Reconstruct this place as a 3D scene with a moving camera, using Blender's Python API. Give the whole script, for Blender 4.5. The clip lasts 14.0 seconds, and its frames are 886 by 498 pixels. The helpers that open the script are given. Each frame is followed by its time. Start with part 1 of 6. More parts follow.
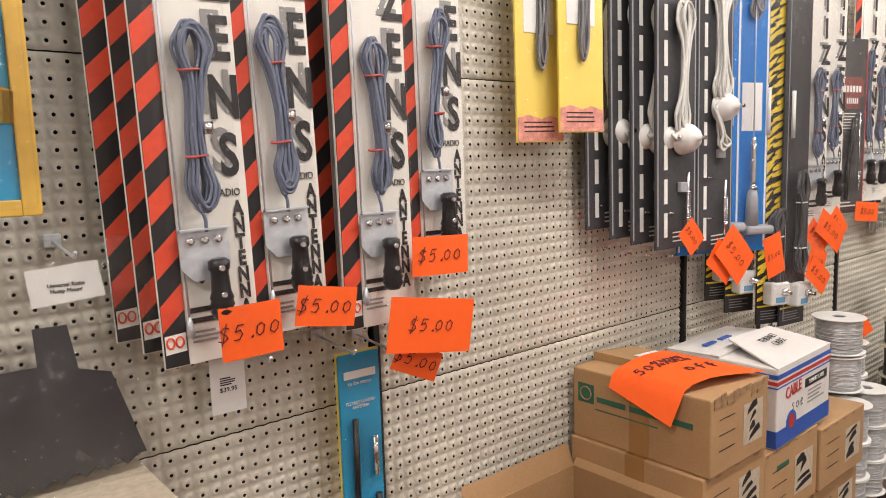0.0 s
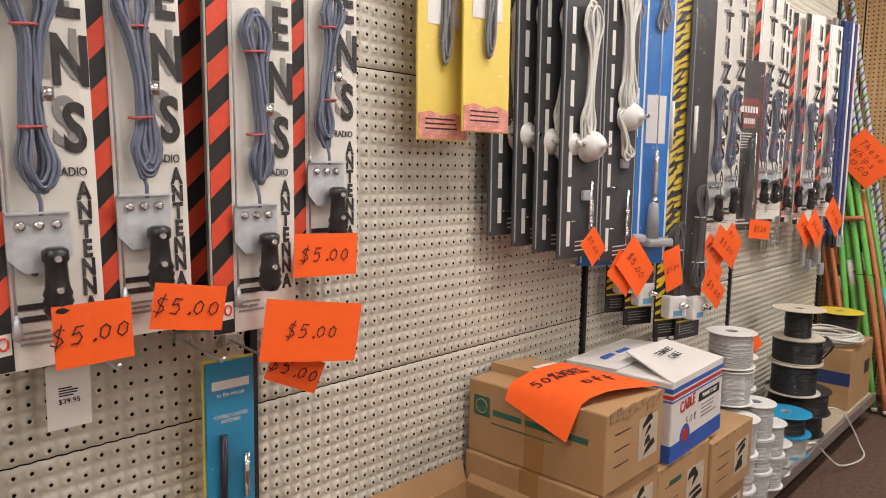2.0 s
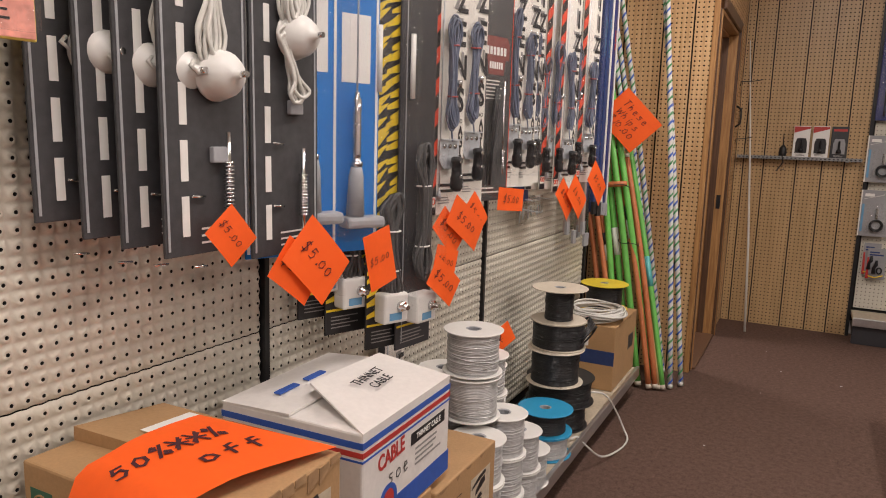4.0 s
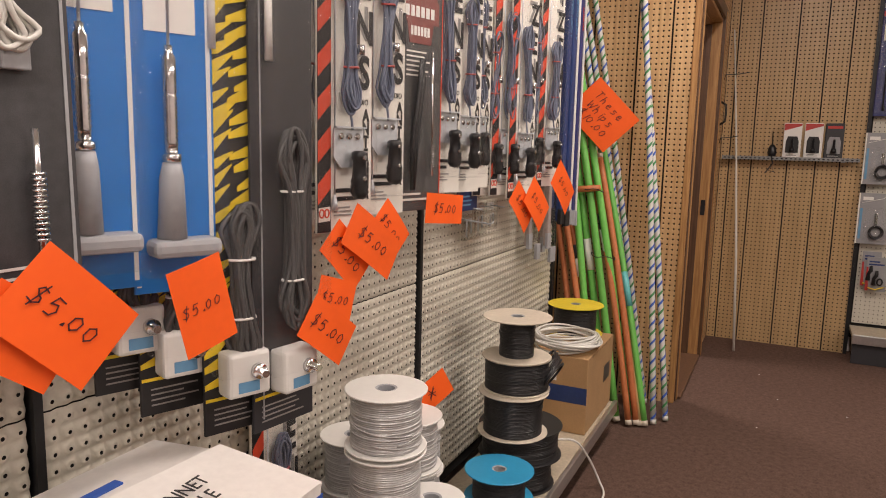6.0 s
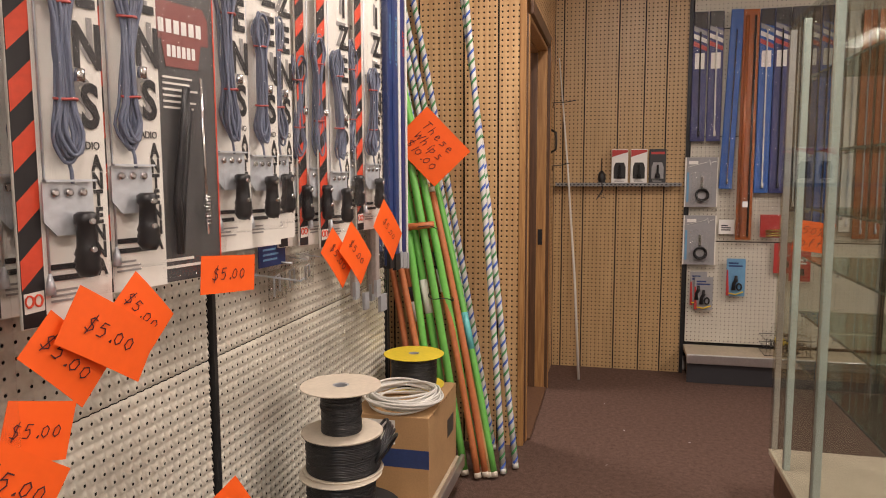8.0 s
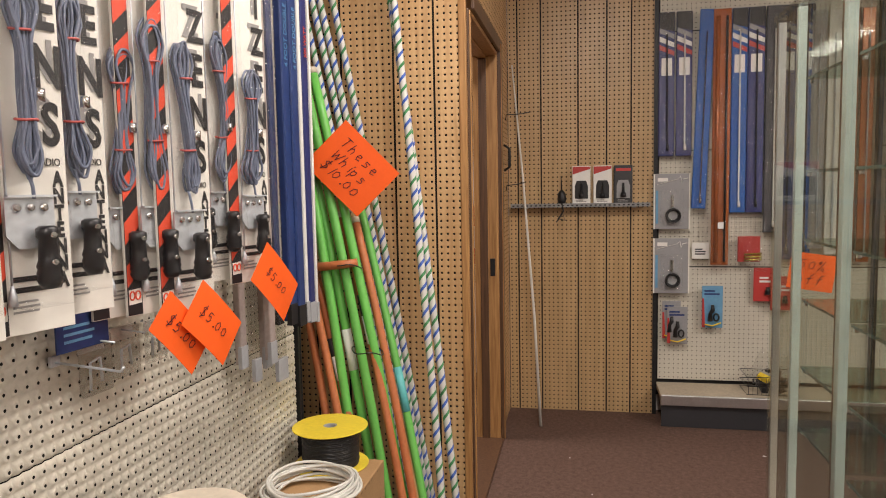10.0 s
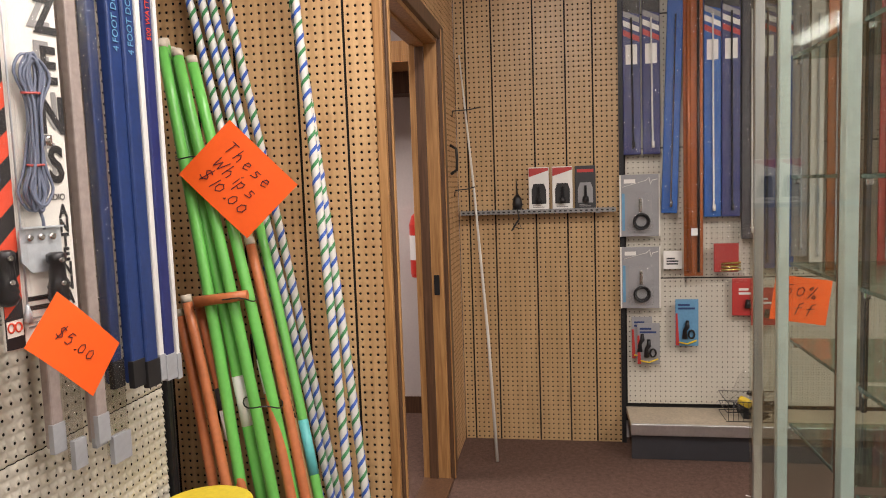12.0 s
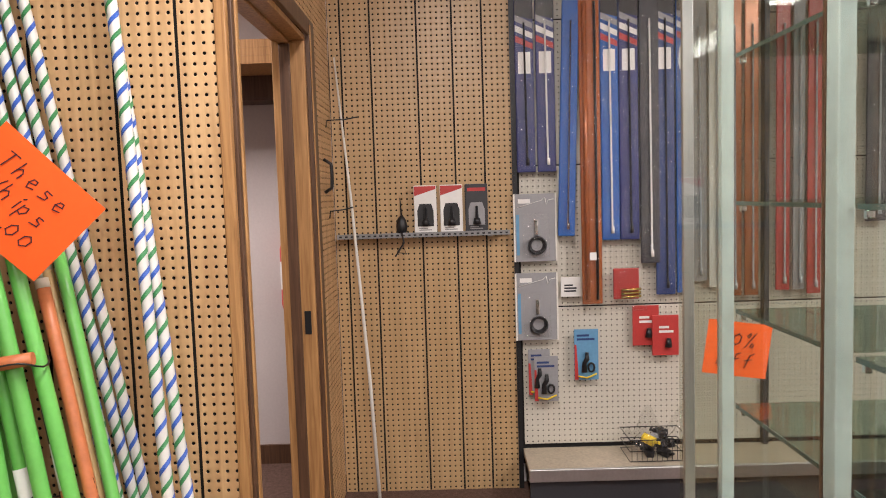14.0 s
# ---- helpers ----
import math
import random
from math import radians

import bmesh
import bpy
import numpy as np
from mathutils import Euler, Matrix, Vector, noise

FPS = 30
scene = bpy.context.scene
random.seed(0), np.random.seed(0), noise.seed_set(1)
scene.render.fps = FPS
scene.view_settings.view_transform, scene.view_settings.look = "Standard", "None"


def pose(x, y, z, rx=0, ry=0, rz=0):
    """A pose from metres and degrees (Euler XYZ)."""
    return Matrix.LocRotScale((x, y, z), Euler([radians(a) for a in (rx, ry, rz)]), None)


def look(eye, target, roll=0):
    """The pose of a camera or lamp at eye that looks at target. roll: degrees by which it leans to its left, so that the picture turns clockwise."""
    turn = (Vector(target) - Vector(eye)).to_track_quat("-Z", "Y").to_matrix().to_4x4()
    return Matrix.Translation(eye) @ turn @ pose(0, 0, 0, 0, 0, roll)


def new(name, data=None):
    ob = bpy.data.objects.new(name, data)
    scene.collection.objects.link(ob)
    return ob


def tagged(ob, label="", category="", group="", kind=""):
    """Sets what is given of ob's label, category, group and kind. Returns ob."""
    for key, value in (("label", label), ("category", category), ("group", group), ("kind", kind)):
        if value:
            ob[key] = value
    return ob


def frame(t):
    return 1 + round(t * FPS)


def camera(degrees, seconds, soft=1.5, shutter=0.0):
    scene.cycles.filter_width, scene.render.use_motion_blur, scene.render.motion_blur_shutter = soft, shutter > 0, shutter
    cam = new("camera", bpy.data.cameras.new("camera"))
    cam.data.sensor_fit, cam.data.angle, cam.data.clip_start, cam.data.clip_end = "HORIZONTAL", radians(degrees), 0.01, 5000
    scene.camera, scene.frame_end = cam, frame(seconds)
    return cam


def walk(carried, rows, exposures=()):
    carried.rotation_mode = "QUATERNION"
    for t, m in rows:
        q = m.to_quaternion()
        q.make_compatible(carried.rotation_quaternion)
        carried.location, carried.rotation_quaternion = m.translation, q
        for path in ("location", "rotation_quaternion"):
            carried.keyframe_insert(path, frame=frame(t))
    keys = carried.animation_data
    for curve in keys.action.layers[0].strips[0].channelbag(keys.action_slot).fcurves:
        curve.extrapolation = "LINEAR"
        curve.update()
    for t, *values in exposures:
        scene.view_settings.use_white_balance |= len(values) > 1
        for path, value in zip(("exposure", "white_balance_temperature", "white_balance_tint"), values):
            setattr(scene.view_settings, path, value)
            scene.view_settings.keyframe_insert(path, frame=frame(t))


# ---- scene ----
cam = camera(64.1, 14.0, soft=1.0)
PATH = [
    (0, (0.027, -0.01, 1.322), (1.297, 1.514, 1.073), -1.8),
    (0.5, (0.036, -0.001, 1.325), (1.3, 1.529, 1.074), -1.1),
    (1, (0.056, -0.004, 1.321), (1.32, 1.527, 1.075), -0.6),
    (1.5, (0.058, -0.007, 1.317), (1.342, 1.506, 1.074), -0.1),
    (2, (0.122, 0.037, 1.297), (1.575, 1.392, 1.069), 1.0),
    (2.5, (0.212, 0.129, 1.295), (1.902, 1.17, 1.047), 1.5),
    (3, (0.384, 0.161, 1.28), (2.122, 1.109, 0.996), 1.9),
    (3.5, (0.642, 0.137, 1.283), (2.39, 1.061, 0.984), 1.4),
    (4, (0.827, 0.155, 1.274), (2.583, 1.059, 0.96), 1.8),
    (4.2, (0.895, 0.165, 1.272), (2.658, 1.055, 0.957), 1.8),
    (6.3, (1.392, 0.256, 1.236), (3.185, 1.096, 0.954), 1.2),
    (6.5, (1.403, 0.237, 1.236), (3.213, 1.043, 0.963), 1.0),
    (7, (1.462, 0.218, 1.257), (3.34, 0.853, 0.99), 0.6),
    (7.5, (1.539, 0.226, 1.255), (3.435, 0.811, 1.009), 0.1),
    (8, (1.682, 0.273, 1.274), (3.615, 0.74, 1.062), -0.2),
    (8.2, (1.737, 0.289, 1.27), (3.68, 0.717, 1.068), -0.3),
    (10.3, (2.33, 0.227, 1.342), (4.286, 0.605, 1.165), -1.2),
    (10.5, (2.405, 0.211, 1.358), (4.36, 0.588, 1.163), -1.2),
    (11, (2.586, 0.153, 1.357), (4.544, 0.513, 1.166), -1.2),
    (11.5, (2.665, 0.126, 1.357), (4.626, 0.468, 1.168), -1.7),
    (12, (2.712, 0.123, 1.353), (4.675, 0.461, 1.171), -2.0),
    (12.5, (2.781, 0.142, 1.355), (4.75, 0.448, 1.186), -2.2),
    (13, (2.909, 0.185, 1.368), (4.9, 0.267, 1.199), -1.9),
    (13.5, (3.019, 0.182, 1.363), (5.011, 0.23, 1.2), -2.0),
    (14, (3.13, 0.132, 1.372), (5.124, 0.156, 1.222), -1.8),
]
walk(cam, [(t, look(eye, target, roll)) for t, eye, target, roll in PATH],
     [(0.0, 0.15, 6350, 13), (1.5, 0.05, 6350, 13), (3.5, -0.22, 6500, 16), (6.5, -0.12, 6900, 19), (8.0, -0.02, 6900, 19), (10.5, 0.15, 6550, 13),
      (12.5, 0.35, 6400, 15), (14.0, 0.55, 6250, 16)])

# ---- light ----
world = bpy.data.worlds.new("world")
scene.world = world
world.use_nodes = True
world.node_tree.nodes["Background"].inputs[0].default_value = (1, 0.95, 0.88, 1)
world.node_tree.nodes["Background"].inputs[1].default_value = 0.01
scene.view_settings.exposure = 0.0
LIGHT = 30


# ---- materials ----
def mat(name, color, rough=0.5, metal=0.0, vary=0.12, scale=12.0, bump=0.1, bscale=80.0, spec=0.5, rand=0.0):
    """A plain surface with stains at a large scale and grain at a small one."""
    m = bpy.data.materials.new(name)
    m.use_nodes = True
    n, l = m.node_tree.nodes, m.node_tree.links
    b = n["Principled BSDF"]
    b.inputs["Roughness"].default_value, b.inputs["Metallic"].default_value = rough, metal
    b.inputs["Specular IOR Level"].default_value = spec
    co = n.new("ShaderNodeTexCoord")
    big, small = n.new("ShaderNodeTexNoise"), n.new("ShaderNodeTexNoise")
    big.inputs["Scale"].default_value, big.inputs["Detail"].default_value = scale, 5
    small.inputs["Scale"].default_value, small.inputs["Detail"].default_value = bscale, 3
    l.new(co.outputs["Object"], big.inputs["Vector"]), l.new(co.outputs["Object"], small.inputs["Vector"])
    add = n.new("ShaderNodeMath")
    add.operation = "ADD"
    l.new(big.outputs["Fac"], add.inputs[0]), l.new(small.outputs["Fac"], add.inputs[1])
    rng = n.new("ShaderNodeMapRange")
    rng.inputs["From Min"].default_value, rng.inputs["From Max"].default_value = 0.6, 1.4
    rng.inputs["To Min"].default_value, rng.inputs["To Max"].default_value = 1 - vary, 1 + vary
    l.new(add.outputs[0], rng.inputs["Value"])
    hsv = n.new("ShaderNodeHueSaturation")
    hsv.inputs["Color"].default_value = (*color, 1)
    if rand:
        info, r2, mul = n.new("ShaderNodeObjectInfo"), n.new("ShaderNodeMapRange"), n.new("ShaderNodeMath")
        r2.inputs["To Min"].default_value, r2.inputs["To Max"].default_value = 1 - rand, 1 + rand
        mul.operation = "MULTIPLY"
        l.new(info.outputs["Random"], r2.inputs["Value"])
        l.new(r2.outputs[0], mul.inputs[0]), l.new(rng.outputs[0], mul.inputs[1]), l.new(mul.outputs[0], hsv.inputs["Value"])
    else:
        l.new(rng.outputs[0], hsv.inputs["Value"])
    l.new(hsv.outputs[0], b.inputs["Base Color"])
    if bump:
        bp = n.new("ShaderNodeBump")
        bp.inputs["Strength"].default_value, bp.inputs["Distance"].default_value = bump, 0.002
        l.new(small.outputs["Fac"], bp.inputs["Height"]), l.new(bp.outputs[0], b.inputs["Normal"])
    return m


def wood(name, dark, light, along=(1, 1, 0.08), scale=18, rough=0.45):
    m = mat(name, light, rough)
    n, l = m.node_tree.nodes, m.node_tree.links
    co, mp, no, ramp = n.new("ShaderNodeTexCoord"), n.new("ShaderNodeMapping"), n.new("ShaderNodeTexNoise"), n.new("ShaderNodeValToRGB")
    mp.inputs["Scale"].default_value = along
    no.inputs["Scale"].default_value, no.inputs["Detail"].default_value, no.inputs["Distortion"].default_value = scale, 6, 0.6
    ramp.color_ramp.elements[0].position, ramp.color_ramp.elements[1].position = 0.32, 0.68
    ramp.color_ramp.elements[0].color, ramp.color_ramp.elements[1].color = (*dark, 1), (*light, 1)
    l.new(co.outputs["Object"], mp.inputs[0]), l.new(mp.outputs[0], no.inputs["Vector"]), l.new(no.outputs["Fac"], ramp.inputs[0])
    l.new(ramp.outputs[0], n["Principled BSDF"].inputs["Base Color"])
    return m


def clear(name, tint=(1, 1, 1), gloss=0.08, rough=0.05):
    """Thin clear plastic or a pane: lets the light through, with a share of gloss that grows at a slant."""
    m = bpy.data.materials.new(name)
    m.use_nodes = True
    n, l = m.node_tree.nodes, m.node_tree.links
    n.remove(n["Principled BSDF"])
    tr, gl, mx, fr, ad = n.new("ShaderNodeBsdfTransparent"), n.new("ShaderNodeBsdfGlossy"), n.new("ShaderNodeMixShader"), n.new("ShaderNodeLayerWeight"), n.new("ShaderNodeMath")
    pw, sc = n.new("ShaderNodeMath"), n.new("ShaderNodeMath")
    pw.operation, pw.inputs[1].default_value, sc.operation, sc.inputs[1].default_value = "POWER", 4.0, "MULTIPLY", 0.3
    sc.use_clamp = True
    tr.inputs[0].default_value = (*tint, 1)
    gl.inputs["Roughness"].default_value = rough
    no, bp = n.new("ShaderNodeTexNoise"), n.new("ShaderNodeBump")
    no.inputs["Scale"].default_value = 35
    bp.inputs["Strength"].default_value, bp.inputs["Distance"].default_value = (0.0 if rough < 0.03 else 0.7), 0.005
    l.new(no.outputs["Fac"], bp.inputs["Height"]), l.new(bp.outputs[0], gl.inputs["Normal"])
    fr.inputs[0].default_value = 0.5
    ad.operation, ad.inputs[1].default_value = "ADD", gloss
    l.new(fr.outputs["Facing"], pw.inputs[0]), l.new(pw.outputs[0], sc.inputs[0]), l.new(sc.outputs[0], ad.inputs[0]), l.new(ad.outputs[0], mx.inputs[0])
    l.new(tr.outputs[0], mx.inputs[1]), l.new(gl.outputs[0], mx.inputs[2]), l.new(mx.outputs[0], n["Material Output"].inputs[0])
    return m


def glow(name, color, strength):
    m = bpy.data.materials.new(name)
    m.use_nodes = True
    b = m.node_tree.nodes["Principled BSDF"]
    b.inputs["Emission Color"].default_value, b.inputs["Emission Strength"].default_value = (*color, 1), strength
    return m


CREAM = mat("cream_painted_pegboard", (0.60, 0.565, 0.48), 0.42, vary=0.06, scale=4, bump=0.15, bscale=300)
# near-black: shade in peg holes and gaps put into colour; also the kick plate
DARK = mat("near_black_gap_shade", (0.012, 0.011, 0.01), 0.9, bump=0)
BLACKMETAL = mat("black_metal", (0.02, 0.02, 0.022), 0.4, 0.3)
TAN = wood("tan_pegboard", (0.44, 0.29, 0.14), (0.53, 0.355, 0.18), (3, 3, 0.25), 9, 0.36)
BROWNPEG = wood("brown_woodgrain_pegboard", (0.47, 0.275, 0.125), (0.66, 0.43, 0.22), (4, 4, 0.2), 8, 0.42)
OAK = wood("stained_oak_trim", (0.30, 0.145, 0.05), (0.50, 0.27, 0.105), (9, 9, 0.5), 10, 0.4)
DARKWOOD = wood("dark_brown_trim", (0.07, 0.034, 0.019), (0.135, 0.07, 0.037), (9, 9, 0.5), 10, 0.4)
CARPET = mat("brown_carpet", (0.118, 0.073, 0.057), 0.95, vary=0.42, scale=45, bump=1.0, bscale=150, spec=0.1)
PLASTER = mat("off_white_plaster", (0.62, 0.56, 0.53), 0.8, vary=0.06, scale=2)
CEIL = mat("ceiling_tile_white", (0.72, 0.70, 0.66), 0.9, bump=0.4, bscale=120)
DECK = mat("worn_beige_shelf", (0.48, 0.41, 0.31), 0.5, vary=0.25, scale=7)
ALU = mat("brushed_aluminium", (0.62, 0.62, 0.62), 0.32, 0.9, vary=0.1)
STEEL = mat("galvanized_steel", (0.62, 0.66, 0.70), 0.38, 0.5, vary=0.2, scale=30)
DULLSTEEL = mat("dull_grey_steel", (0.26, 0.26, 0.26), 0.45, 0.4, vary=0.2)
CHROME = mat("chrome", (0.75, 0.75, 0.76), 0.12, 1.0, bump=0)
PAPER = mat("white_card", (0.79, 0.765, 0.70), 0.55, vary=0.04)
WHITE = mat("white_plastic", (0.74, 0.73, 0.70), 0.35, vary=0.04)
LABEL = mat("white_label", (0.80, 0.79, 0.76), 0.6, vary=0.03)
BLACK = mat("black_print", (0.018, 0.017, 0.018), 0.5, bump=0)
GREYPRINT = mat("grey_print", (0.28, 0.27, 0.26), 0.6, bump=0)
REDP = mat("red_orange_print", (0.72, 0.075, 0.03), 0.5, vary=0.08, scale=40)
ORANGE = mat("fluorescent_orange_card", (1.0, 0.125, 0.008), 0.6, vary=0.04, rand=0.04)
INK = mat("dark_ink", (0.06, 0.012, 0.02), 0.7, bump=0)
CABLE = mat("blue_grey_cable", (0.15, 0.175, 0.245), 0.32, vary=0.15)
GREYCABLE = mat("grey_cable", (0.20, 0.20, 0.21), 0.4)
BLKCABLE = mat("black_cable", (0.016, 0.016, 0.018), 0.38)
WHTCABLE = mat("white_cable", (0.66, 0.65, 0.61), 0.4, vary=0.06)
RUBBER = mat("black_rubber", (0.014, 0.014, 0.016), 0.33)
REDTIE = mat("red_twist_tie", (0.45, 0.08, 0.07), 0.5)
ROAD = mat("asphalt_print_card", (0.052, 0.052, 0.056), 0.5, vary=0.35, scale=60, bscale=700)
YELLOW = mat("yellow_card", (0.86, 0.66, 0.13), 0.45, vary=0.05)
PINK = mat("pink_desert_print", (0.72, 0.30, 0.24), 0.5, vary=0.35, scale=35)
GOLD = mat("golden_yellow_frame", (0.68, 0.42, 0.07), 0.4)
BLUE = mat("bright_blue_card", (0.008, 0.19, 0.60), 0.4, vary=0.06)
FARBLUE = mat("deep_blue_card", (0.012, 0.095, 0.36), 0.4, vary=0.15)
MIDBLUE = mat("cyan_blue_card", (0.02, 0.29, 0.52), 0.42, vary=0.06)
NAVY = mat("navy_card", (0.02, 0.045, 0.16), 0.35, vary=0.2)
INDIGO = mat("indigo_card", (0.022, 0.03, 0.14), 0.35, vary=0.2)
YSTRIPE = mat("tiger_yellow_print", (0.85, 0.62, 0.03), 0.45)
DULLCARD = mat("dull_grey_card", (0.075, 0.074, 0.075), 0.42, vary=0.15)
CHAR = mat("charcoal_card", (0.035, 0.035, 0.04), 0.42, vary=0.1)
GREYPLAST = mat("grey_plastic", (0.36, 0.37, 0.39), 0.4)
CARD = mat("brown_cardboard", (0.41, 0.245, 0.115), 0.75, vary=0.12, scale=9, bump=0.2, bscale=160, rand=0.08)
CARDIN = mat("cardboard_edge", (0.30, 0.18, 0.09), 0.85, vary=0.2, scale=40)
TAPE = mat("packing_tape", (0.36, 0.19, 0.07), 0.25, vary=0.08)
BOXWHITE = mat("white_carton", (0.70, 0.67, 0.64), 0.6, vary=0.07, scale=8)
BOXBLUE = mat("blue_print", (0.03, 0.10, 0.42), 0.5)
GREENP = mat("dark_green_print", (0.03, 0.13, 0.08), 0.6)
LIME = mat("lime_green_tube", (0.15, 0.50, 0.10), 0.3, vary=0.08, rand=0.08)
TERRA = mat("terracotta_tube", (0.52, 0.165, 0.062), 0.4, vary=0.15, scale=25)
TANPOLE = mat("tan_pole", (0.50, 0.33, 0.15), 0.5)
TEAL = mat("teal_label", (0.12, 0.50, 0.50), 0.4)
STRIPEBLUE = mat("blue_stripe", (0.05, 0.13, 0.50), 0.4)
STRIPEGREEN = mat("green_stripe", (0.06, 0.27, 0.10), 0.4)
YFLANGE = mat("yellow_flange", (0.78, 0.60, 0.05), 0.45)
BEIGEFL = mat("beige_flange", (0.60, 0.53, 0.43), 0.6)
COPPER = mat("copper_card", (0.38, 0.11, 0.03), 0.22, 0.2, vary=0.25)
GREYCARD = mat("grey_blister_card", (0.30, 0.30, 0.31), 0.45, vary=0.1)
SKYBLUE = mat("pale_blue_card", (0.13, 0.32, 0.52), 0.45)
REDCARD = mat("red_package", (0.48, 0.045, 0.04), 0.35)
BRASS = mat("brass", (0.65, 0.45, 0.12), 0.25, 0.9)
FILM = clear("clear_plastic_film", gloss=0.035, rough=0.10)
BAG = clear("clear_bag", (0.90, 0.90, 0.89), gloss=0.06, rough=0.12)
GLASS = clear("green_glass", (0.90, 0.925, 0.905), gloss=0.045, rough=0.0)
SHELFGLASS = clear("green_shelf_glass", (0.74, 0.84, 0.79), gloss=0.10, rough=0.02)
DARKGREEN = mat("dark_glass_edge", (0.06, 0.10, 0.085), 0.15, bump=0)
GLASSEDGE = mat("green_glass_edge", (0.47, 0.545, 0.51), 0.12, bump=0)
FADEDRED = mat("faded_red_print", (0.24, 0.075, 0.065), 0.5, vary=0.2)
FIRE = mat("red_paint", (0.60, 0.03, 0.02), 0.3)
TUBEGLOW = glow("tube_glow", (1.0, 0.93, 0.82), 9.0)


# ---- mesh helpers ----
def box(bm, x0, x1, y0, y1, z0, z1, bev=0.0):
    v = [bm.verts.new((x, y, z)) for z in (z0, z1) for y in (y0, y1) for x in (x0, x1)]
    f = [bm.faces.new([v[i] for i in q]) for q in ((0, 2, 3, 1), (4, 5, 7, 6), (0, 1, 5, 4), (2, 6, 7, 3), (0, 4, 6, 2), (1, 3, 7, 5))]
    if bev:
        bmesh.ops.bevel(bm, geom=list({e for q in f for e in q.edges}), offset=bev, segments=2, affect="EDGES", profile=0.5)
    return v


def ring(bm, c, u, w, r, n):
    return [bm.verts.new(c + (u * math.cos(2 * math.pi * i / n) + w * math.sin(2 * math.pi * i / n)) * r) for i in range(n)]


def tube(bm, pts, r, n=6, closed=False, caps=True):
    """A round bar along points; r is one radius or one for each point."""
    pts = [Vector(p) for p in pts]
    rs = r if isinstance(r, (list, tuple)) else [r] * len(pts)
    rings, up = [], None
    for i, p in enumerate(pts):
        a = pts[i - 1] if (i or closed) else p
        b = pts[(i + 1) % len(pts)] if (i < len(pts) - 1 or closed) else p
        d = (b - a).normalized()
        if up is None:
            up = d.orthogonal().normalized()
        up = (up - d * up.dot(d)).normalized()
        rings.append(ring(bm, p, up, d.cross(up), rs[i], n))
    for i in range(len(rings) if closed else len(rings) - 1):
        a, b = rings[i], rings[(i + 1) % len(rings)]
        for k in range(n):
            f = bm.faces.new((a[k], a[(k + 1) % n], b[(k + 1) % n], b[k]))
            f.smooth = True
    if caps and not closed:
        bm.faces.new(rings[0][::-1]), bm.faces.new(rings[-1])


def cyl(bm, a, b, r, n=20, r2=None):
    tube(bm, [a, b], [r, r if r2 is None else r2], n)


def lathe(bm, profile, n=28, at=(0, 0, 0)):
    """Turned about the upright line through at: profile of (radius, height)."""
    o = Vector(at)
    rows = [[bm.verts.new(o + Vector((r * math.cos(2 * math.pi * k / n), r * math.sin(2 * math.pi * k / n), h))) for k in range(n)] for r, h in profile]
    for a, b in zip(rows, rows[1:]):
        for k in range(n):
            bm.faces.new((a[k], a[(k + 1) % n], b[(k + 1) % n], b[k]))


def poly(bm, pts, thick=0.001):
    """A thin flat piece in x and z with its front at the y of its points."""
    a = [bm.verts.new(p) for p in pts]
    b = [bm.verts.new((p[0], p[1] + thick, p[2])) for p in pts]
    bm.faces.new(a), bm.faces.new(b[::-1])
    for i in range(len(a)):
        bm.faces.new((a[i - 1], b[i - 1], b[i], a[i]))


def fresh():
    return bmesh.new()


def part(name, bm, material, parent=None, label=""):
    me = bpy.data.meshes.new(name)
    bmesh.ops.recalc_face_normals(bm, faces=bm.faces)
    bm.to_mesh(me)
    bm.free()
    me.materials.append(material)
    ob = new(name, me)
    ob.parent = parent
    return tagged(ob, label)


def thing(name, label, category, m, group="", kind=""):
    ob = new(name)
    ob.empty_display_size = 0.02
    ob.matrix_basis = m
    return tagged(ob, label, category, group, kind)


def solid(name, bm, material, label, category="", kind="structure"):
    return tagged(part(name, bm, material), label, category or name.split("_")[0], "", kind)


def bars(bm, x0, x1, z0, z1, y, rows, fill=0.55, seed=1):
    """Lines of writing too small to read."""
    rnd, h = random.Random(seed), (z1 - z0) / rows
    for i in range(rows):
        w = (x1 - x0) * rnd.uniform(0.6, 1)
        z = z1 - (i + 1) * h + h * (1 - fill) / 2
        poly(bm, [(x0, y, z), (x0 + w, y, z), (x0 + w, y, z + h * fill), (x0, y, z + h * fill)], 0.0004)


def letters(text, size, material, parent, m, name="lettering", thick=0.0004, sx=1.0, bold=0.0):
    cu = bpy.data.curves.new(name, "FONT")
    cu.body, cu.size, cu.align_x, cu.align_y, cu.extrude, cu.offset, cu.resolution_u = text, size, "CENTER", "CENTER", thick, bold, 3
    tmp = bpy.data.objects.new("tmp", cu)
    me = bpy.data.meshes.new_from_object(tmp)
    bpy.data.objects.remove(tmp)
    me.transform(m @ pose(0, 0, 0, 90) @ Matrix.Diagonal((sx, 1, 1, 1)))
    me.materials.clear()
    me.materials.append(material)
    ob = new(name, me)
    ob.parent = parent
    return ob


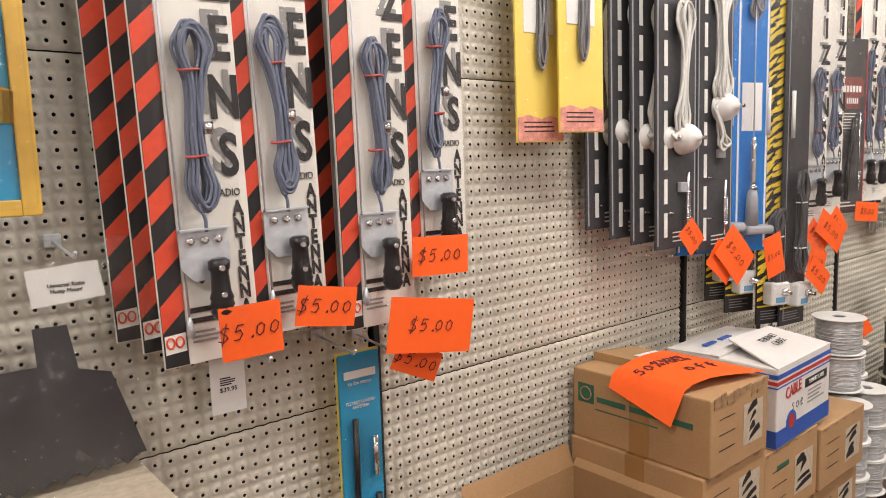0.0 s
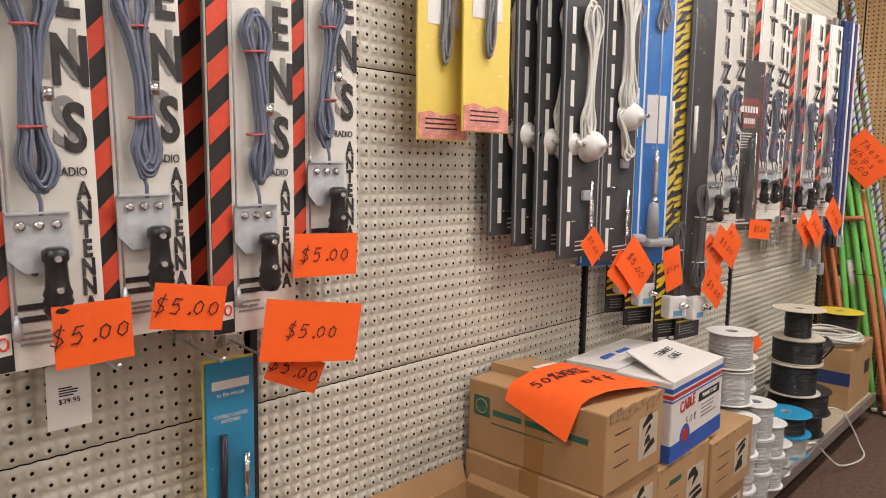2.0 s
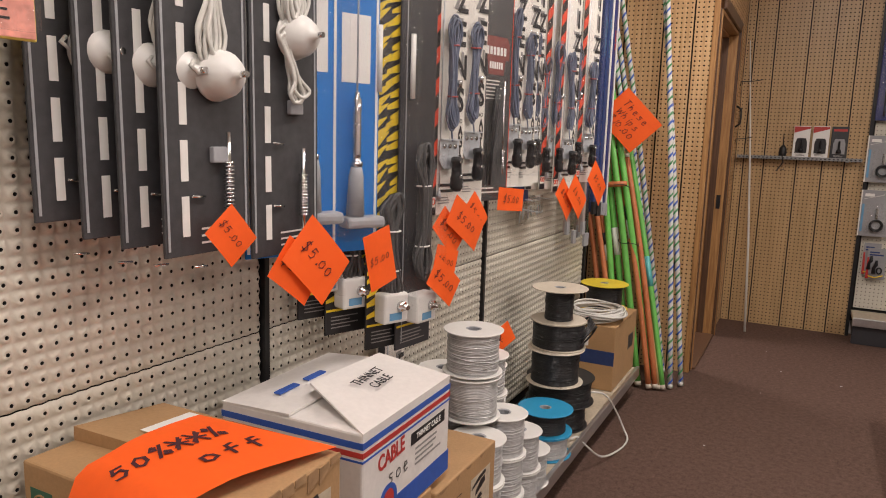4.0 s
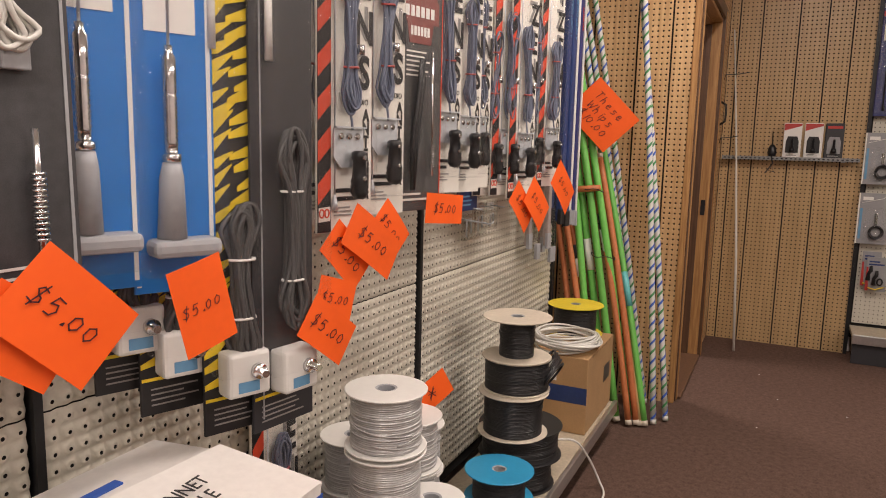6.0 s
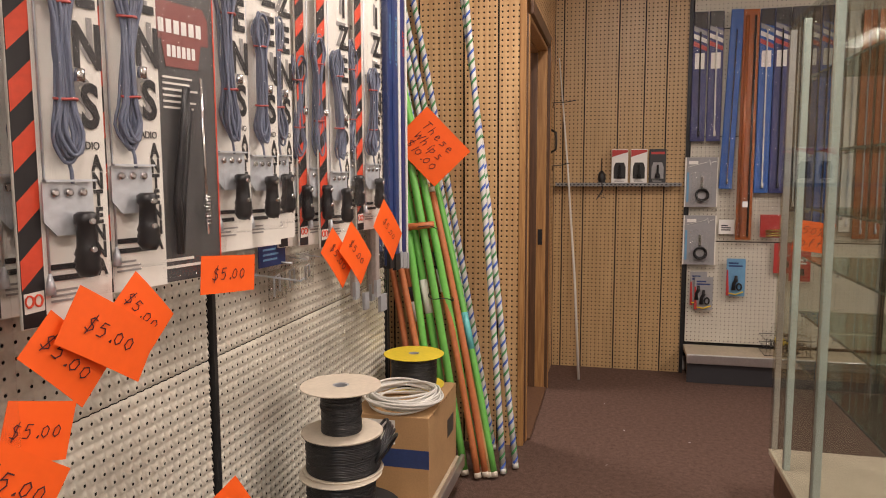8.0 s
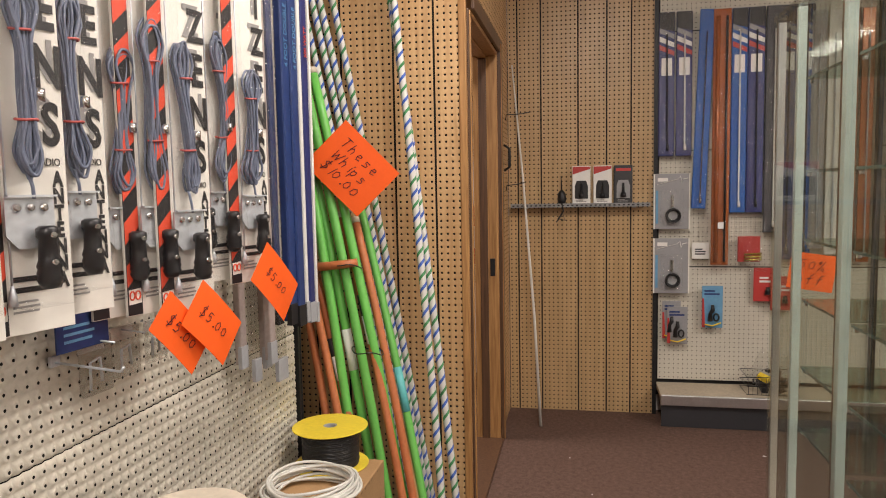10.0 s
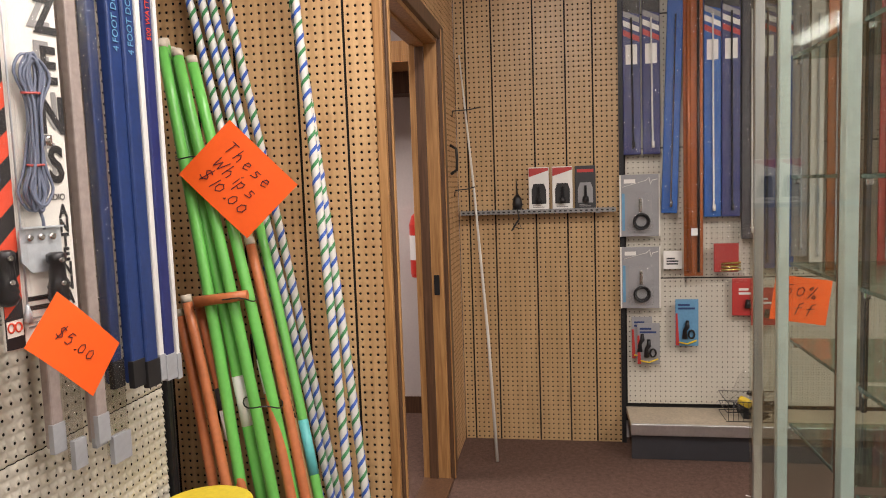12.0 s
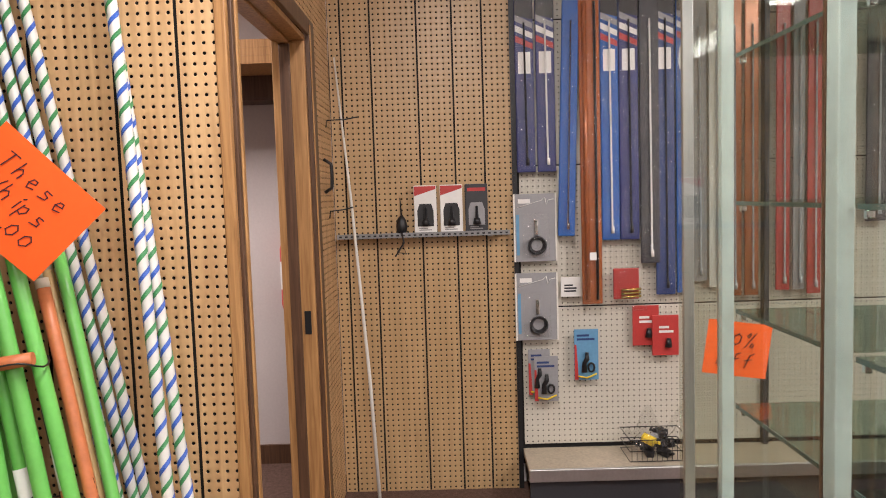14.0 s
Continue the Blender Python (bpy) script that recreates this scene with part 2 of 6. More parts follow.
GLYPH = {"$": "8,9 4,10 2,8 4,6 7,5 8,3 5,1 1,2|6,12 4,-1", "5": "8,10 3,10 2,6 6,7 8,4 6,1 2,1", "0": "5,9 2,7 2,3 5,1 8,3 8,7 5,9", ".": "4,1 5,1 5,2 4,1",
         "1": "5,10 4,0", "%": "8,10 2,0|3,10 1,8 3,7 4,9 3,10|7,3 6,1 8,0 9,2 7,3", "o": "5,6 2,5 2,1 5,0 8,2 7,5 5,6", "f": "8,10 5,9 4,0|2,5 8,6", "T": "1,10 9,10|5,10 5,0",
         "h": "2,10 2,0|2,4 5,6 7,4 7,0", "e": "2,3 7,4 6,6 3,6 2,3 4,0 8,1", "s": "7,6 3,6 3,4 7,3 7,1 2,0", "W": "0,9 2,0 5,7 7,0 10,10", "i": "4,6 4,0|4,8 5,9", "p": "2,6 2,-4|2,5 6,6 7,3 5,0 2,1",
         "x": "1,10 9,0|9,10 1,0|0,6 10,4|1,2 9,8", " ": ""}


def script(bm, text, x, z, h, y, pen=0.0011, slant=0.2, seed=0, wide=0.8):
    """Words by hand with a marker: flat strokes in x and z."""
    rnd = random.Random(seed)
    for ch in text:
        for stroke in GLYPH[ch].split("|"):
            if not stroke:
                continue
            p = [[float(c) / 10 for c in q.split(",")] for q in stroke.split()]
            p = [(x + h * (wide * a + slant * b) + rnd.uniform(-.02, .02) * h, z + h * b + rnd.uniform(-.02, .02) * h) for a, b in p]
            for (x0, z0), (x1, z1) in zip(p, p[1:]):
                d = math.hypot(x1 - x0, z1 - z0) or 1
                ux, uz = (x1 - x0) / d * pen, (z1 - z0) / d * pen
                poly(bm, [(x0 - ux - uz, y, z0 - uz + ux), (x0 - ux + uz, y, z0 - uz - ux), (x1 + ux + uz, y, z1 + uz - ux), (x1 + ux - uz, y, z1 + uz + ux)], 0.0003)
        x += h * (0.45 if ch in ".i1" else 0.95) * wide / 0.8


PITCH = 0.025


def pegs(name, material, cols, rows, emboss, m, parent=None, hole=0.0031):
    """A board with real round holes, cols by rows, standing in x and z with its face towards -y."""
    ang, slope = [math.pi / 4 * k for k in range(8)], 0.0085 if emboss else hole * 1.6
    sq = [(1, 0), (1, 1), (0, 1), (-1, 1), (-1, 0), (-1, -1), (0, -1), (1, -1)]
    cell = []
    for (a, b) in sq:
        cell.append((a * PITCH / 2, emboss * (1.0 if a and b else 0.6), b * PITCH / 2))
    for k in ang:
        cell.append((slope * math.cos(k), emboss * 0.3, slope * math.sin(k)))
    for k in ang:
        cell.append((hole * math.cos(k), 0.0004, hole * math.sin(k)))
    for k in ang:
        cell.append((hole * math.cos(k), 0.006, hole * math.sin(k)))
    cell = np.array(cell)
    quads = np.array([(r * 8 + k, r * 8 + (k + 1) % 8, r * 8 + 8 + (k + 1) % 8, r * 8 + 8 + k) for r in range(3) for k in range(8)])
    xs, zs = np.meshgrid((np.arange(cols) + .5) * PITCH, (np.arange(rows) + .5) * PITCH)
    off = np.stack([xs.ravel(), np.zeros(xs.size), zs.ravel()], 1)
    v = (off[:, None, :] + cell[None]).reshape(-1, 3)
    f = (np.arange(len(off))[:, None, None] * len(cell) + quads[None]).reshape(-1, 4)
    key = np.round(v * 20000).astype(np.int64)
    _, first, back = np.unique((key[:, 0] * 4000003 + key[:, 2]) * 1009 + key[:, 1], return_index=True, return_inverse=True)
    v, f = v[first], back.reshape(-1)[f]
    me = bpy.data.meshes.new(name)
    me.from_pydata(v.tolist(), [], f.tolist())
    me.polygons.foreach_set("use_smooth", [True] * len(me.polygons))
    me.materials.append(material)
    # hole walls coloured near-black, so the shade inside is painted on
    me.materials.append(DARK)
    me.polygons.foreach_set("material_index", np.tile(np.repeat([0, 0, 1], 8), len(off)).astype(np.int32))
    me.update()
    ob = new(name, me)
    ob.parent, ob.matrix_basis = parent, m
    return ob


# ---- the room ----
WALL, FAR, SIDE, BOARD = 1.165, 6.351, 0.66, 4.885
TOP = 2.85
bm = fresh()
box(bm, -3.0, 9.0, -3.6, 4.0, -0.1, 0.0)
solid("floor", bm, CARPET, "worn brown low-pile carpet")
bm = fresh()
box(bm, -3.0, 9.0, -3.6, 4.0, TOP, TOP + 0.1)
solid("ceiling", bm, CEIL, "off-white ceiling of a shop")
for nm, a in (("wall_north", (-3.0, 4.415, WALL + 0.06, WALL + 0.16)), ("wall_recess", (4.415, 4.98, 1.765, 1.865)), ("wall_west", (-3.1, -3.0, -3.6, 1.3)), ("wall_south", (-3.0, 9.0, -3.7, -3.6)), ("wall_east", (6.42, 6.52, -3.6, 0.62))):
    bm = fresh()
    box(bm, *a, 0, TOP)
    solid(nm, bm, PLASTER, "plain painted shop wall", "wall")

# gondola run along the north wall
gon = thing("wall_gondola", "cream pegboard wall shelving with black uprights and a low deck", "shop shelving", pose(0, 0, 0), kind="structure")
SEAM_X = (-1.48, -0.33, 0.82, 1.968, 3.116, 4.395)
for i, (a, b) in enumerate(zip(SEAM_X, SEAM_X[1:])):
    cols = int((b - a - 0.016) / PITCH)
    for z in (0.198, 0.848, 1.498, 2.148):
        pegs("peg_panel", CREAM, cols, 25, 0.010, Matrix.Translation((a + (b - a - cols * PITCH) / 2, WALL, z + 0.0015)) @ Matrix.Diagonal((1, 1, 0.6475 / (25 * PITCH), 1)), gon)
# near-black sheet added for the shade seen through the peg holes
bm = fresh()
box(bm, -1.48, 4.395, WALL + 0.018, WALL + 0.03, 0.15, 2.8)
part("hole_shade_sheet", bm, DARK, gon)
for x in SEAM_X:
    bm = fresh()
    box(bm, x - 0.007, x + 0.007, WALL - 0.004, WALL + 0.03, 0.0, 2.8)
    part("upright", bm, BLACKMETAL, gon)
bm = fresh()
box(bm, 4.403, 4.412, WALL - 0.006, WALL + 0.05, 0.0, 2.8, 0.002)
part("end_post", bm, BLACKMETAL, gon)
DECKZ, FRONT = 0.15, 0.845
bm = fresh()
box(bm, -1.48, 4.35, FRONT + 0.006, WALL - 0.002, DECKZ - 0.02, DECKZ)
part("deck", bm, DECK, gon)
bm = fresh()
box(bm, -1.48, 4.36, FRONT - 0.012, FRONT + 0.005, DECKZ - 0.045, DECKZ + 0.006, 0.004)
part("deck_edge", bm, ALU, gon)
bm = fresh()
box(bm, -1.48, 4.34, FRONT + 0.05, FRONT + 0.06, 0.0, DECKZ - 0.022)
part("kick_plate", bm, DARK, gon)


def plank_board(name, material, widths, rows, m, label):
    """Pegboard panelling with grooves between its strips."""
    ob = thing(name, label, "wall", m, kind="structure")
    x = 0.0
    for w in widths:
        pegs("peg_strip", material, w, rows, 0.0, Matrix.Translation((x + 0.004, 0, 0)), ob, 0.0044)
        x += w * PITCH + 0.008
    # near-black backing: dark groove joints, and hole shade put into its colour
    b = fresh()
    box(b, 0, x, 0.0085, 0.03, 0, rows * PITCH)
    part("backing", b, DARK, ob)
    return ob, x


EAST = Matrix.Rotation(radians(-90), 4, "Z")
plank_board("wall_alcove", BROWNPEG, (5, 8, 6, 5, 8, 6, 4), 112, Matrix.Translation((BOARD, 1.786, 0.0)) @ EAST, "brown woodgrain perforated panelling with vertical grooves")
plank_board("wall_far", TAN, (2, 5, 8, 6, 5, 5), 112, Matrix.Translation((FAR, SIDE, 0.0)) @ EAST, "tan perforated hardboard panelling with dark vertical grooves")
# door wall: short panels at each side of the doorway and above it
D0, D1, DH = 4.965, 5.80, 1.965
for x0, cols, z0, rows in ((5.925, 17, 0, 112), (BOARD + 0.025, 41, DH + 0.087, 30)):
    ob = thing("wall_door", "tan perforated hardboard beside the doorway", "wall", Matrix.Translation((x0, SIDE, z0)), kind="structure")
    pegs("peg_strip", BROWNPEG, cols, rows, 0.0, Matrix.Identity(4), ob, 0.0044)
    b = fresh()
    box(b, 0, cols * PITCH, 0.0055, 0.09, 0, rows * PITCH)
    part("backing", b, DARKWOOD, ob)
bm = fresh()
box(bm, BOARD - 0.004, BOARD + 0.02, SIDE + 0.004, SIDE + 0.034, 0, 2.8, 0.004)
solid("trim_corner", bm, OAK, "oak corner moulding on the panelling", "trim")
door = thing("door_1", "open doorway with stained wooden jambs and dark casing", "doorway", pose(0, 0, 0), kind="structure")
for nm, a, m in (("jamb", (D0 - 0.02, D0, SIDE - 0.004, SIDE + 0.12, 0, DH), OAK), ("jamb", (D1, D1 + 0.02, SIDE - 0.004, SIDE + 0.12, 0, DH), OAK), ("head", (D0 - 0.02, D1 + 0.02, SIDE - 0.004, SIDE + 0.12, DH, DH + 0.02), OAK),
                 ("stop", (D1 - 0.012, D1 - 0.0005, SIDE + 0.05, SIDE + 0.09, 0, DH - 0.013), DARKWOOD), ("stop", (D0 + 0.0005, D1 - 0.013, SIDE + 0.05, SIDE + 0.09, DH - 0.012, DH - 0.0005), OAK),
                 ("casing", (D0 - 0.045, D0 - 0.021, SIDE - 0.0, SIDE + 0.02, 0, DH + 0.02), DARKWOOD), ("casing", (D1 + 0.021, D1 + 0.12, SIDE - 0.02, SIDE - 0.003, 0, DH + 0.085), DARKWOOD),
                 ("casing", (D0 - 0.02, D1 + 0.02, SIDE - 0.02, SIDE - 0.006, DH + 0.021, DH + 0.085), DARKWOOD), ("casing_bead", (D1 + 0.02, D1 + 0.034, SIDE - 0.026, SIDE - 0.0205, 0, DH + 0.06), OAK)):
    bm = fresh()
    box(bm, *a, 0.003)
    part(nm, bm, m, door)
bm = fresh()
box(bm, D1 - 0.003, D1 - 0.0005, SIDE + 0.015, SIDE + 0.04, 0.86, 0.95)
part("strike_plate", bm, BLACKMETAL, door, "dark metal strike plate")
bm = fresh()
box(bm, D0, D1, SIDE - 0.02, SIDE + 0.12, 0.001, 0.012, 0.003)
part("threshold", bm, DARKWOOD, door)
# room behind the doorway
bm = fresh()
box(bm, 6.75, 6.85, 0.8, 3.0, 0, 1.86)
solid("wall_store_room", bm, PLASTER, "off-white painted wall seen through the doorway", "wall")
bm = fresh()
box(bm, 4.98, 8.0, 3.0, 3.1, 0, TOP)
solid("wall_store_back", bm, PLASTER, "plain wall of the back room", "wall")
bm = fresh()
box(bm, 6.735, 6.749, 0.8, 3.0, 0, 0.1)
solid("baseboard", bm, DARKWOOD, "dark wooden baseboard")
bm = fresh()
box(bm, 6.6, 6.9, 0.8, 3.0, 1.862, 1.98)
solid("trim_beam", bm, DARKWOOD, "dark beam above the store-room wall", "beam")
for z, y0 in ((1.9805, 0.8), (2.016, 0.85), (2.0515, 0.8)):
    bm = fresh()
    box(bm, 6.3, 6.95, y0, 2.9, z, z + 0.035)
    tagged(part("storage_board", bm, OAK), "rough wooden board stored above the back room", "board", "boards above the back room")
bm = fresh()
box(bm, 7.6, 7.7, 0.78, 3.0, 0, TOP)
solid("wall_store_end", bm, PLASTER, "dim wall at the end of the back room", "wall")
bm = fresh()
box(bm, 6.56, 7.6, 0.68, 0.78, 0, TOP)
solid("wall_store_side", bm, PLASTER, "side wall of the back room", "wall")
ext = thing("fire_extinguisher", "red fire extinguisher hung on the store-room wall", "extinguisher", pose(6.67, 0.935, 0.83))
bm = fresh()
lathe(bm, [(0, 0), (0.055, 0), (0.06, 0.02), (0.06, 0.3), (0.045, 0.35), (0.02, 0.37), (0, 0.37)])
part("cylinder", bm, FIRE, ext)
bm = fresh()
lathe(bm, [(0.0606, 0.1), (0.0606, 0.24)])
part("label_band", bm, LABEL, ext)
bm = fresh()
box(bm, -0.05, 0.02, -0.012, 0.012, 0.372, 0.40, 0.004)
part("handle", bm, BLACKMETAL, ext)

# shop ceiling lights; the row at y -2.4 is unseen, added as fill
for k, (x, y) in enumerate(((-1.2, 0.1), (1.3, 0.1), (3.8, 0.1), (1.3, -2.4), (3.8, -2.4), (-1.2, -2.4))):
    lt = thing("ceiling_light", "long white fluorescent ceiling fixture", "light", pose(x, y, TOP - 0.09), "ceiling lights")
    bm = fresh()
    box(bm, -0.75, 0.75, -0.15, 0.15, 0.03, 0.088, 0.004)
    part("housing", bm, WHITE, lt)
    for s in (-0.07, 0.07):
        bm = fresh()
        cyl(bm, (-0.72, s, 0.012), (0.72, s, 0.012), 0.014, 12)
        part("tube", bm, TUBEGLOW, lt)
    la = bpy.data.lights.new("tube_and_fill_light", "AREA")
    la.shape, la.size, la.size_y, la.energy, la.color = "RECTANGLE", 1.4, 0.2, LIGHT * (1.05, 1.0, 1.25, 0.7, 1.7, 0.5)[k], (1.0, 0.935, 0.86)
    lo = new("tube_and_fill_light", la)
    lo.matrix_basis = Matrix.Translation((x, y, TOP - 0.12))
# unseen lamp, no fixture, added to brighten the room beyond the doorway
la = bpy.data.lights.new("store_fill_light", "AREA")
la.shape, la.size, la.size_y, la.energy, la.color = "RECTANGLE", 0.6, 0.2, 42, (1.0, 0.90, 0.84)
new("store_fill_light", la).matrix_basis = Matrix.Translation((5.6, 1.9, 2.7))

# far gondola
fg = thing("far_gondola", "cream pegboard shelving end with low deck and black kick plate", "shop shelving", pose(0, 0, 0), kind="structure")
for y0, cols in ((-0.185, 44), (-1.305, 44)):
    for z in (0.198, 0.848, 1.498, 2.148):
        pegs("peg_panel", CREAM, cols, 25, 0.004, Matrix.Translation((6.375, y0, z)) @ EAST @ Matrix.Diagonal((1, 1, 1.03, 1)), fg)
# added sheet, its near-black colour standing for shade behind the holes
bm = fresh()
box(bm, 6.39, 6.41, -2.42, -0.15, 0.1, 2.8)
part("hole_shade_sheet", bm, DARK, fg)
for y in (-0.163, -1.295):
    bm = fresh()
    box(bm, 6.34, 6.405, y - 0.011, y + 0.011, 0, 2.8)
    for k in range(40):
        box(bm, 6.338, 6.3395, y - 0.003, y + 0.003, 0.3 + k * 0.05, 0.325 + k * 0.05)
    part("upright", bm, BLACKMETAL, fg)
bm = fresh()
box(bm, 6.118, 6.374, -2.42, -0.176, 0.155, 0.18)
part("deck", bm, DECK, fg)
bm = fresh()
box(bm, 6.10, 6.117, -2.42, -0.174, 0.125, 0.182, 0.004)
part("deck_edge", bm, ALU, fg)
bm = fresh()
box(bm, 6.125, 6.14, -2.42, -0.18, 0.002, 0.154)
part("kick_plate", bm, CHAR, fg)

# glass showcase
CX0, CX1, CY0, CY1, CH = 3.36, 4.62, -1.25, -0.345, 1.80
case = thing("glass_showcase", "tall glass display case with clear shelves on a low base", "display case", pose(0, 0, 0))
bm = fresh()
box(bm, CX0 + 0.02, CX1 - 0.02, CY0 + 0.02, CY1 - 0.02, 0.0, 0.16, 0.004)
part("base", bm, DARKWOOD, case)
bm = fresh()
box(bm, CX0, CX1, CY0, CY1, 0.161, 0.185, 0.003)
part("floor_panel", bm, DECK, case)
for nm, a in (("side_pane", (CX0, CX1 - 0.0005, CY1 - 0.006, CY1)), ("front_pane", (CX0, CX0 + 0.006, CY0, CY1 - 0.032)), ("back_pane", (CX1 - 0.006, CX1, CY0, CY1 - 0.032))):
    bm = fresh()
    box(bm, *a, 0.186, CH)
    ob = part(nm, bm, GLASS, case)
    ob.visible_shadow = False
POST1, POST2 = 4.40, 4.022
for x, edge in ((CX1 - 0.012, ALU), (POST1, ALU), (POST2, DARKWOOD), (CX0, DARKWOOD)):
    bm = fresh()
    box(bm, x, x + (0.012 if x > POST1 else 0.018 if x == POST1 else 0.03), CY1 - 0.030, CY1 - 0.0075, 0.186, CH, 0.002)
    part("glass_post", bm, GLASSEDGE if x <= POST1 else ALU, case, "pale green glass upright strip" if x <= POST1 else "thin metal corner strip")
    if x < CX1 - 0.1:
        bm = fresh()
        box(bm, x + (0.0185 if x == POST1 else 0.0305), x + (0.0225 if x == POST1 else 0.0375), CY1 - 0.020, CY1 - 0.0075, 0.186, CH)
        part("edge_strip", bm, edge, case, "thin edging strip")
for z in (0.60, 0.782, 0.978, 1.152, 1.346, 1.604):
    for x0, x1 in ((POST2 + 0.046, POST1 - 0.002), (CX0 + 0.047, POST2 - 0.002)):
        bm = fresh()
        box(bm, x0, x1, CY0 + 0.01, CY1 - 0.034, z - 0.007, z)
        sh = part("shelf", bm, SHELFGLASS, case)
        sh.visible_shadow = False
        bm = fresh()
        box(bm, x0, x1, CY1 - 0.0335, CY1 - 0.0315, z - 0.007, z)
        part("shelf_edge", bm, DARKGREEN, sh, "dark green polished shelf edge")
        for x in (x0 + 0.004, x1 - 0.014):
            bm = fresh()
            box(bm, x, x + 0.010, CY1 - 0.046, CY1 - 0.036, z - 0.019, z - 0.0075, 0.002)
            part("shelf_clip", bm, CHROME, sh)
bm = fresh()
box(bm, CX0 - 0.004, CX1 + 0.004, CY0, CY1 + 0.004, CH + 0.0005, CH + 0.02, 0.003)
part("top_pane", bm, GLASS, case).visible_shadow = False


# ---- antenna cards ----
def bundle(bm, w, h, n, r, seed, y=0.0, waist=0.5, top=0.0):
    """A hank of cable: long loops tied in two places, open at the top and at the bottom, swaying a little."""
    rnd = random.Random(seed)
    sway, lean, low, steps = rnd.uniform(0, 6), rnd.uniform(-0.10, 0.14) * w, rnd.uniform(0.55, 1.0), 44
    for k in range(n):
        a, b, dy = w * rnd.uniform(0.30, 1.05), h * rnd.uniform(0.84, 1), rnd.uniform(-1, 1) * r * 2.6
        ph, off = rnd.uniform(0, 6), rnd.uniform(-0.10, 0.10) * w
        pts = []
        for i in range(steps):
            t = 2 * math.pi * i / steps
            ct, st = math.cos(t), math.sin(t)
            q = (1 - ct) / 2
            g = 0.30 * waist / 0.5 + 0.66 * math.exp(-((q - 0.10) / 0.13) ** 2) + 0.62 * low * math.exp(-((q - 0.90) / 0.11) ** 2)
            side = math.copysign(min(1.0, abs(st) ** 0.6 * 1.25), st)
            x = a / 2 * side * g + lean * math.sin(4.2 * q + sway) * 1.6 + off * (0.4 + abs(ct)) + 0.0016 * math.sin(9 * q + ph)
            pts.append((x, y + dy + 0.003 * math.sin(5 * q + ph), top - h / 2 + b / 2 * ct))
        tube(bm, pts, r, 5, closed=True)


def antenna_card(m, label, z0, z1, w=0.15, seed=0, cable=CABLE, drop=0.0, group="radio antenna cards"):
    """A long white card with a striped edge, a cable hank, a steel bracket and its rubber mount. Local origin: bottom centre."""
    t = thing("antenna_card", label, "antenna package", m, group)
    rnd, H, x0, x1 = random.Random(seed), z1 - z0, -w / 2, w / 2
    sw = w * 0.24
    b = fresh()
    box(b, x0, x1, 0, 0.006, 0, H, 0.001)
    part("card", b, PAPER, t)
    b = fresh()
    poly(b, [(x0 + 0.001, -0.0012, 0.002), (x0 + sw, -0.0012, 0.002), (x0 + sw, -0.0012, H - 0.002), (x0 + 0.001, -0.0012, H - 0.002)])
    part("stripe_band", b, BLACK, t, "black band with red slanting stripes")
    b = fresh()
    z = 0.055
    while z < H - 0.08:
        poly(b, [(x0 + 0.0015, -0.0018, z), (x0 + sw - 0.0005, -0.0018, z + 0.032), (x0 + sw - 0.0005, -0.0018, z + 0.072), (x0 + 0.0015, -0.0018, z + 0.04)], 0.0005)
        z += 0.08
    part("red_stripe", b, REDP, t)
    b = fresh()
    poly(b, [(x0 + 0.003, -0.002, 0.022), (x0 + sw - 0.002, -0.002, 0.024), (x0 + sw - 0.002, -0.002, 0.052), (x0 + 0.003, -0.002, 0.05)], 0.0005)
    part("maker_badge", b, PAPER, t)
    b = fresh()
    for q, xx in enumerate((x0 + sw * 0.3, x0 + sw * 0.68)):
        tube(b, [(xx + 0.0055 * math.cos(a), -0.0024, 0.039 + 0.008 * math.sin(a)) for a in [k * math.pi / 5 for k in range(10)]], 0.0017, 4, closed=True)
    part("badge_mark", b, REDP, t)
    # words down the card
    cx = x1 - w * 0.17
    zb = 0.262
    for i, ch in enumerate("SNEZITIC"):
        zz = zb + 0.046 + i * 0.086
        if zz < H - 0.03:
            letters(ch, 0.088, GREYPRINT, t, pose(cx - 0.010, -0.0012, zz + 0.008), "letter_shadow", 0.0002, 0.72, 0.0025)
            letters(ch, 0.088, BLACK, t, pose(cx + 0.002, -0.0018, zz), "letter", 0.0003, 0.72, 0.0028)
    letters("RADIO", 0.0165, BLACK, t, pose(cx - 0.006, -0.0012, zb - 0.008), "lettering", sx=0.8)
    for i, ch in enumerate("ANTENNA"):
        letters(ch, 0.032, BLACK, t, pose(cx + 0.008, -0.0012, zb - 0.034 - i * 0.0258), "letter", sx=0.72, bold=0.0015)
    b = fresh()
    bars(b, x0 + sw + 0.008, x0 + sw + 0.078, 0.058, 0.09, -0.0012, 2, 0.5, seed)
    part("maker_print", b, BLACK, t)
    b = fresh()
    bars(b, x0 + sw + 0.008, x0 + sw + 0.06, 0.03, 0.052, -0.0012, 3, 0.45, seed)
    part("small_print", b, GREYPRINT, t)
    # hardware
    bx, bz = x0 + sw + 0.036, 0.182 + drop
    b = fresh()
    poly(b, [(bx - 0.038, -0.012, bz - 0.035), (bx - 0.02, -0.012, bz - 0.055), (bx + 0.02, -0.012, bz - 0.055), (bx + 0.038, -0.012, bz - 0.035), (bx + 0.038, -0.012, bz + 0.02), (bx - 0.038, -0.012, bz + 0.02)], 0.003)
    box(b, bx - 0.038, bx + 0.038, -0.022, -0.0122, bz + 0.0205, bz + 0.0235)
    br = part("bracket", b, STEEL, t, "galvanized steel bracket")
    for k in (-1, 0, 1):
        b = fresh()
